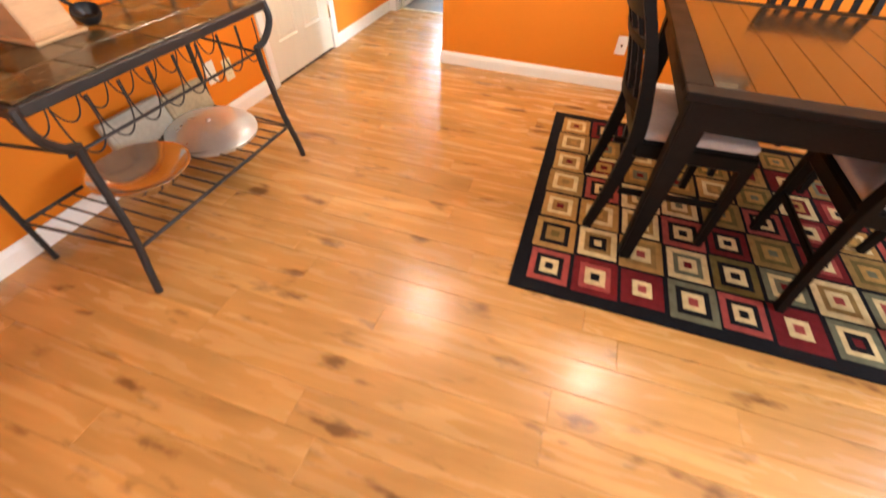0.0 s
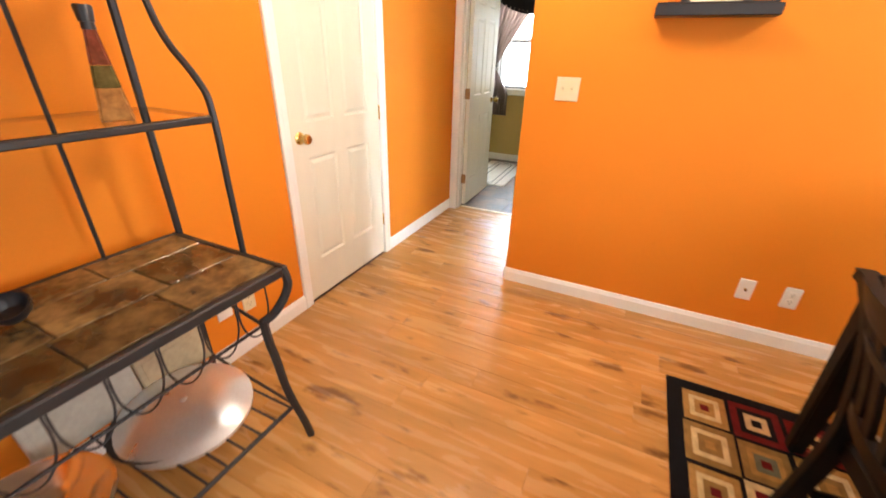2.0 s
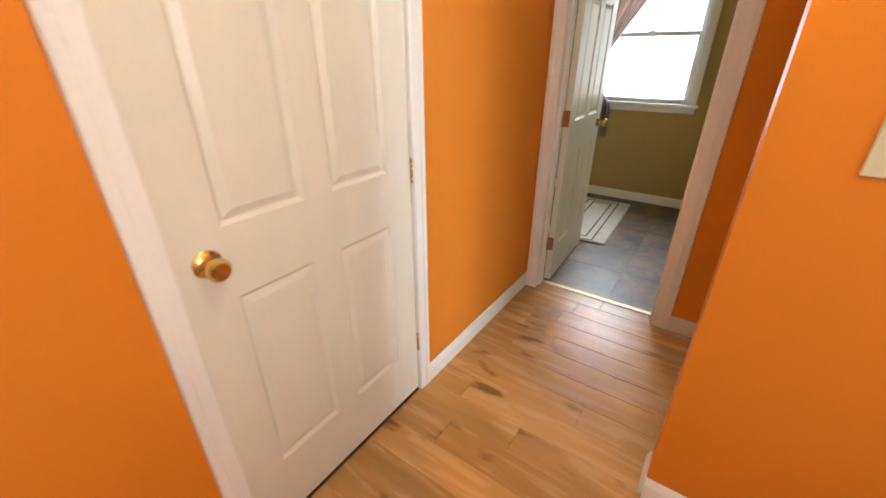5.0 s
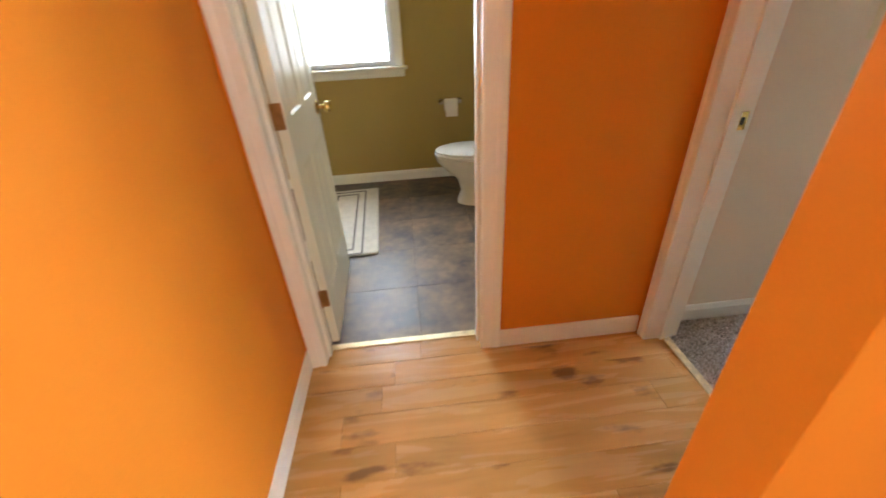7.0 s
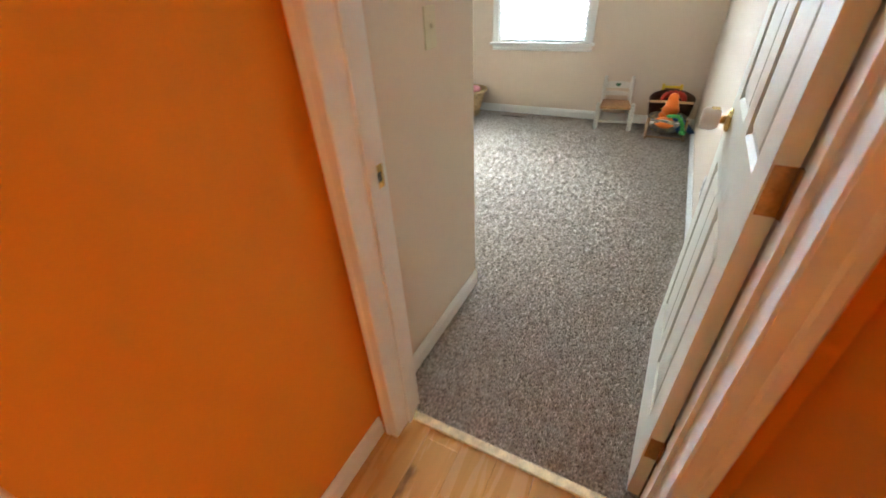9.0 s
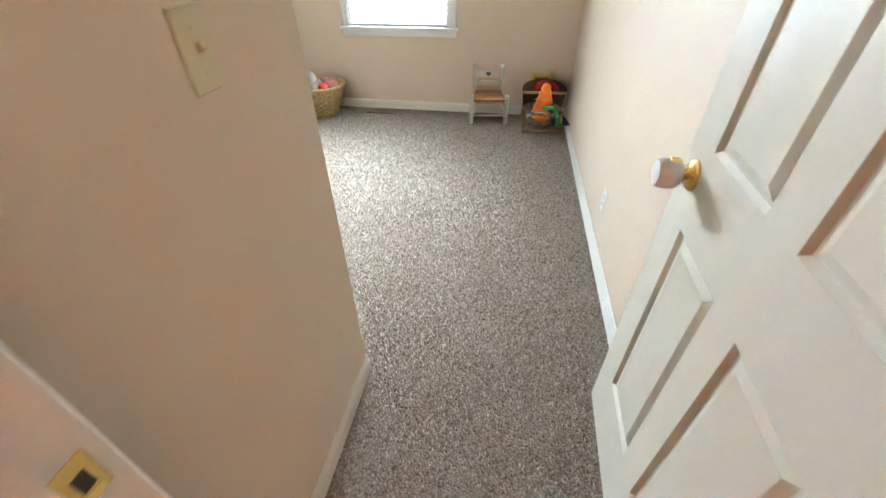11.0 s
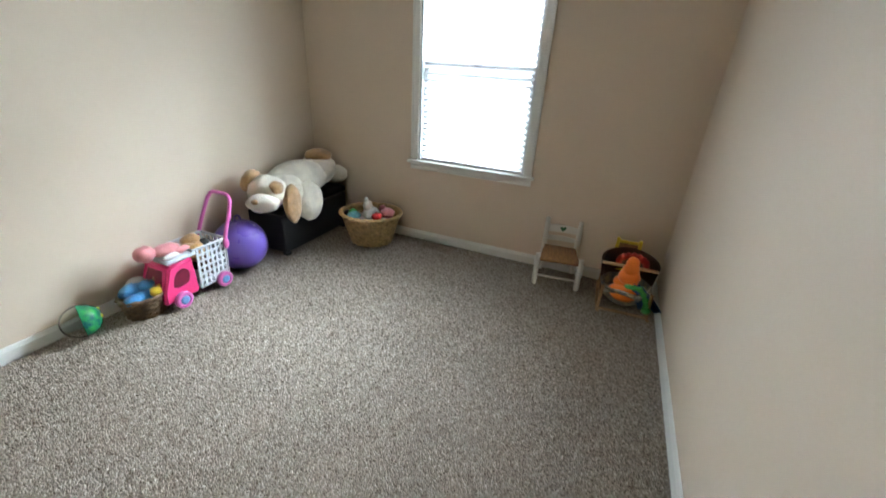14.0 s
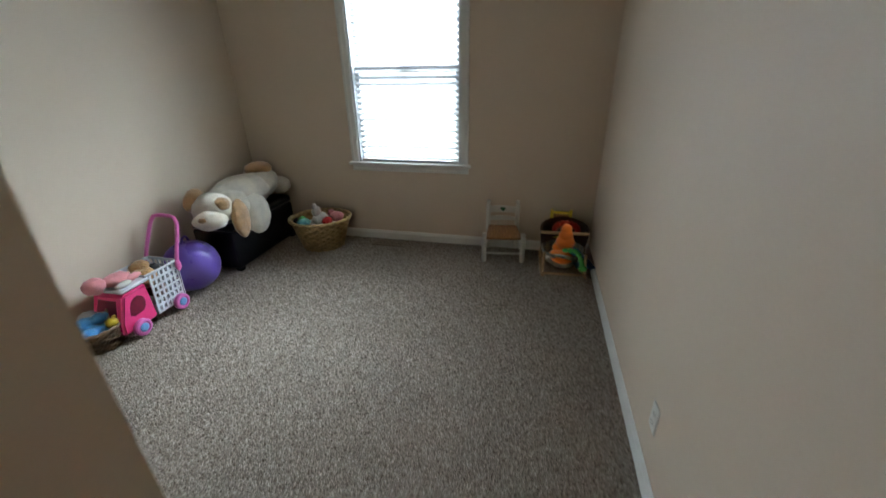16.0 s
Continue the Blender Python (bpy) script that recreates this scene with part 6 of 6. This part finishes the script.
for k in range(9):
    a = math.pi * (k / 8)
    blob(bm, (4.165, 0.345 + 0.085 * math.cos(a), 0.335 + 0.055 * math.sin(a)), (0.022, 0.022, 0.026), None, 8, 0.2, 3, 1)
tagged(part("orange_plush", bm, [ORANGEF, REDF], None, "", True), "orange plush lion with a red mane on the rocker", "plush toy")
bm, rows = bmesh.new(), []
for i in range(8):
    f = i / 7
    rows.append([(4.06 - 0.05 * f + 0.01 * math.sin(k), 0.285 - 0.115 * f + (k - 5) * 0.010 * (0.7 + f), 0.245 - 0.14 * f - 0.02 * abs(k - 5) * 0.25 + 0.01 * math.sin(k * 1.7 + f * 4)) for k in range(11)])
sheet(bm, rows)
cape = tagged(part("blue_cape_toy", bm, NAVY, None, "", True), "blue satin cape of a soft toy draped over the rocker", "plush toy")
bm = bmesh.new()
tube(bm, bez([(4.03, 0.335, 0.225), (4.00, 0.275, 0.235), (3.985, 0.235, 0.185), (3.985, 0.215, 0.125)], 5), [0.012 + 0.004 * (k % 3) for k in range(16)], 8)
blob(bm, (3.985, 0.212, 0.105), (0.026, 0.03, 0.024), None, 12, 0.15)
blob(bm, (4.03, 0.34, 0.225), (0.024, 0.03, 0.014), None, 10, 0.15)
tagged(part("green_plush_limb", bm, GREENF, cape, "green felt limbs", True))
ye = thing("yellow_toy_chair", pose(4.42, 0.375, Z0), "yellow plastic toy chair standing against the wall", "toy chair")
for y in (-0.075, 0.075):
    bm = boxes((-0.012, 0.012, y - 0.012, y + 0.012, 0.0, 0.40), bevel=0.004)
    part("post", bm, YELLOWP, ye, "", True)
    part("front_leg", boxes((-0.125, -0.10, y - 0.011, y + 0.011, 0.0, 0.20), bevel=0.004), YELLOWP, ye, "", True)
for z0, z1 in ((0.29, 0.315), (0.365, 0.385)):
    part("rail", boxes((-0.009, 0.009, -0.063, 0.063, z0, z1), bevel=0.003), YELLOWP, ye)
part("panel", boxes((-0.004, 0.006, -0.0625, 0.0625, 0.3155, 0.3645)), RUSH, ye, "brown back panel")
part("seat", boxes((-0.13, 0.012, -0.09, 0.09, 0.2005, 0.218), bevel=0.004), YELLOWP, ye)

# flush ceiling lights of the dining room
BULB = glow("lit_opal_glass", (1.0, 0.84, 0.62), 9.0, (1.0, 0.88, 0.70), 3.0)
FIX = material("fixture_white", (0.78, 0.77, 0.74), 0.4, var=0.04, bump=0.02)
for x, y in CEILING_LIGHTS:
    fl = thing("ceiling_light", pose(x, y, H), "lit flush ceiling light with an opal glass bowl", "ceiling light")
    bm = bmesh.new()
    lathe(bm, [(0, -0.001), (0.13, -0.001), (0.135, -0.012), (0.12, -0.022), (0, -0.022)], 32)
    part("base_plate", bm, FIX, fl, "", True)
    bm = bmesh.new()
    lathe(bm, [(0.118, -0.0225), (0.112, -0.035), (0.085, -0.054), (0.045, -0.064), (0, -0.067)], 32)
    part("bowl_shade", bm, BULB, fl, "glowing opal glass bowl", True)

# floor register under the window
ve = thing("floor_vent", pose(4.36, 1.875, 0.0125), "beige metal floor register in the carpet", "vent")
part("frame", boxes((-0.055, 0.055, -0.15, -0.135, 0, 0.006), (-0.055, 0.055, 0.135, 0.15, 0, 0.006), (-0.055, -0.043, -0.135, 0.135, 0, 0.006), (0.043, 0.055, -0.135, 0.135, 0, 0.006), bevel=0.0015), VENT, ve)
for i in range(18):
    y = -0.127 + i * 0.01494
    part("louvre", turn_all(boxes((-0.043, 0.043, -0.0045, 0.0045, -0.0008, 0.0008)), pose(0, y, 0.003, 25)), VENT, ve)
# dark sheet below the louvres for the shade in the duct
part("duct_shade", boxes((-0.043, 0.043, -0.135, 0.135, -0.006, -0.003)), HOLESHADE, ve)

# ceiling fan light, whose pull chain hangs into view
fan = thing("ceiling_light", pose(2.92, 1.64, H), "white ceiling light with a hanging pull chain", "ceiling light")
bm = bmesh.new()
lathe(bm, [(0, 0), (0.075, 0), (0.07, -0.03), (0.03, -0.045), (0.03, -0.14), (0.11, -0.17), (0.12, -0.22), (0.07, -0.25), (0, -0.25)], 32)
part("canopy", bm, FIX, fan, "", True)
bm = bmesh.new()
lathe(bm, [(0.065, -0.25), (0.13, -0.29), (0.14, -0.33), (0.10, -0.375), (0, -0.39)], 32)
part("bowl_shade", bm, WCER, fan, "white glass bowl", True)
bm = bmesh.new()
tube(bm, [(0.0, -0.04, -0.25 - 0.01), (0.0, -0.04, -0.47)], 0.0015, 6)
lathe(bm, [(0, -0.515), (0.009, -0.508), (0.009, -0.49), (0.003, -0.47), (0, -0.47)], 12, Matrix.Translation((0, -0.04, 0)))
part("pull_chain", bm, BRASS, fan, "thin pull chain with a bob", True)

# ---- floors ----
def planks():
    base = struct(new("floor"), "orange-brown laminate plank floor with dark knots", "floor")
    w, full = 0.128, 1.22
    meshes = {}

    def plank_mesh(length, width):
        key = (round(length, 3), round(width, 3))
        if key not in meshes:
            bm = bmesh.new()
            lx, ly, c = length / 2 - 0.0004, width / 2 - 0.0004, 0.0012
            lo = [bm.verts.new((sx * lx, sy * ly, -0.010)) for sx, sy in ((-1, -1), (1, -1), (1, 1), (-1, 1))]
            mid = [bm.verts.new((sx * lx, sy * ly, -c * 0.6)) for sx, sy in ((-1, -1), (1, -1), (1, 1), (-1, 1))]
            hi = [bm.verts.new((sx * (lx - c), sy * (ly - c), 0)) for sx, sy in ((-1, -1), (1, -1), (1, 1), (-1, 1))]
            for a, b in ((lo, mid), (mid, hi)):
                for i in range(4):
                    bm.faces.new((a[i], a[(i + 1) % 4], b[(i + 1) % 4], b[i]))
            bm.faces.new(hi)
            me = bpy.data.meshes.new("plank")
            bm.to_mesh(me)
            bm.free()
            me.materials.append(LAMINATE)
            meshes[key] = me
        return meshes[key]

    rng = random.Random(5)
    y = YBATH + 0.095
    row = 0
    while y > YB:
        y0 = max(YB, y - w)
        x0, x1 = (XL, XR) if y0 < 0.0 else (XL, XK0 - 0.05)
        x = x0 - rng.uniform(0.1, 0.9) * full
        while x < x1 - 0.02:
            a, b = max(x, x0), min(x + full, x1)
            if b - a > 0.02:
                ob = new("plank", plank_mesh(b - a, y - y0))
                ob.parent = base
                ob.matrix_world = Matrix.Translation(((a + b) / 2, (y + y0) / 2, 0))
            x += full
        y = y0
        row += 1


planks()


def slate_vinyl():
    base = struct(part("floor_bath", boxes((XBL, XBR, YBATH + 0.09, YBF, -0.03, -0.004)), SUBFLOOR), "slate-look brown and grey tile floor", "floor")
    meshes, s = {}, 0.42
    ny, nx = int((YBF - YBATH) / s) + 1, int((XBR - XBL) / s) + 2
    for i in range(nx):
        for j in range(ny):
            a0, a1 = max(XBL, -0.42 + (i - 5) * s), min(XBR, -0.42 + (i - 4) * s)
            b0, b1 = max(YBATH + 0.095, YBF - (j + 1) * s), YBF - j * s
            if a1 - a0 < 0.02 or b1 - b0 < 0.02:
                continue
            key = (round(a1 - a0, 3), round(b1 - b0, 3))
            if key not in meshes:
                bm = boxes((-key[0] / 2 + 0.0009, key[0] / 2 - 0.0009, -key[1] / 2 + 0.0009, key[1] / 2 - 0.0009, -0.006, 0), bevel=0.0008)
                me = bpy.data.meshes.new("tile")
                bm.to_mesh(me)
                bm.free()
                me.materials.append(SLATEFLOOR)
                meshes[key] = me
            ob = new("tile", meshes[key])
            ob.parent = base
            ob.matrix_world = Matrix.Translation(((a0 + a1) / 2, (b0 + b1) / 2, 0))


SLATEFLOOR = material("slate_vinyl", (0.22, 0.145, 0.085), 0.42, var=0.35, scale=4.5, fine=20, bump=0.25, depth=0.003, dark=(0.060, 0.050, 0.045), spec=0.35, perobj=0.08)
slate_vinyl()

# carpet: a backing sheet and its tufts
CARPET = island_pile("carpet_pile", [(0.155, 0.124, 0.097), (0.40, 0.342, 0.282), (0.49, 0.43, 0.362), (0.19, 0.154, 0.12), (0.53, 0.475, 0.405), (0.415, 0.357, 0.295)])
BACKING = material("carpet_backing", (0.30, 0.25, 0.21), 0.95, var=0.3, fine=120)
carpet = struct(part("floor_carpet", boxes((XK0 - 0.046, XK1, YK0, YK1, -0.04, -0.0006)), BACKING), "grey-brown speckled cut-pile carpet", "floor")


def tufts(step=0.0078):
    rng = np.random.default_rng(3)
    gx, gy = np.meshgrid(np.arange(XK0 - 0.026, XK1, step), np.arange(YK0 + 0.006, YK1, step))
    x, y = gx.ravel(), gy.ravel()
    keep = ~((x < 1.488 - T) & (y > 1.095)) & ~((x < XK0) & ((y < K0) | (y > K1)))
    x, y = x[keep], y[keep]
    x, y = x + rng.uniform(-0.5, 0.5, len(x)) * step, y + rng.uniform(-0.5, 0.5, len(y)) * step
    n, r, h = len(x), rng.uniform(0.004, 0.0068, len(x)), rng.uniform(0.006, 0.012, len(x))
    a, tilt, way = rng.uniform(0, math.tau, n), rng.uniform(0.0, 0.010, n), rng.uniform(0, math.tau, n)
    v = np.empty((n, 4, 3), np.float32)
    for k in range(3):
        v[:, k, 0], v[:, k, 1], v[:, k, 2] = x + r * np.cos(a + k * math.tau / 3), y + r * np.sin(a + k * math.tau / 3), 0.0008
    v[:, 3, 0], v[:, 3, 1], v[:, 3, 2] = x + tilt * np.cos(way), y + tilt * np.sin(way), h
    base = np.arange(n, dtype=np.int32)[:, None, None] * 4
    faces = base + np.array([[0, 1, 3], [1, 2, 3], [2, 0, 3]], np.int32)[None]
    me = bpy.data.meshes.new("carpet_tufts")
    me.vertices.add(n * 4)
    me.vertices.foreach_set("co", v.ravel())
    me.loops.add(n * 9)
    me.loops.foreach_set("vertex_index", faces.ravel())
    me.polygons.add(n * 3)
    me.polygons.foreach_set("loop_start", np.arange(n * 3, dtype=np.int32) * 3)
    me.update(calc_edges=True)
    me.materials.append(CARPET)
    ob = new("carpet_tufts", me)
    ob.parent = carpet
    return tagged(ob, "short grey-brown carpet tufts", kind="stuff")


tufts()
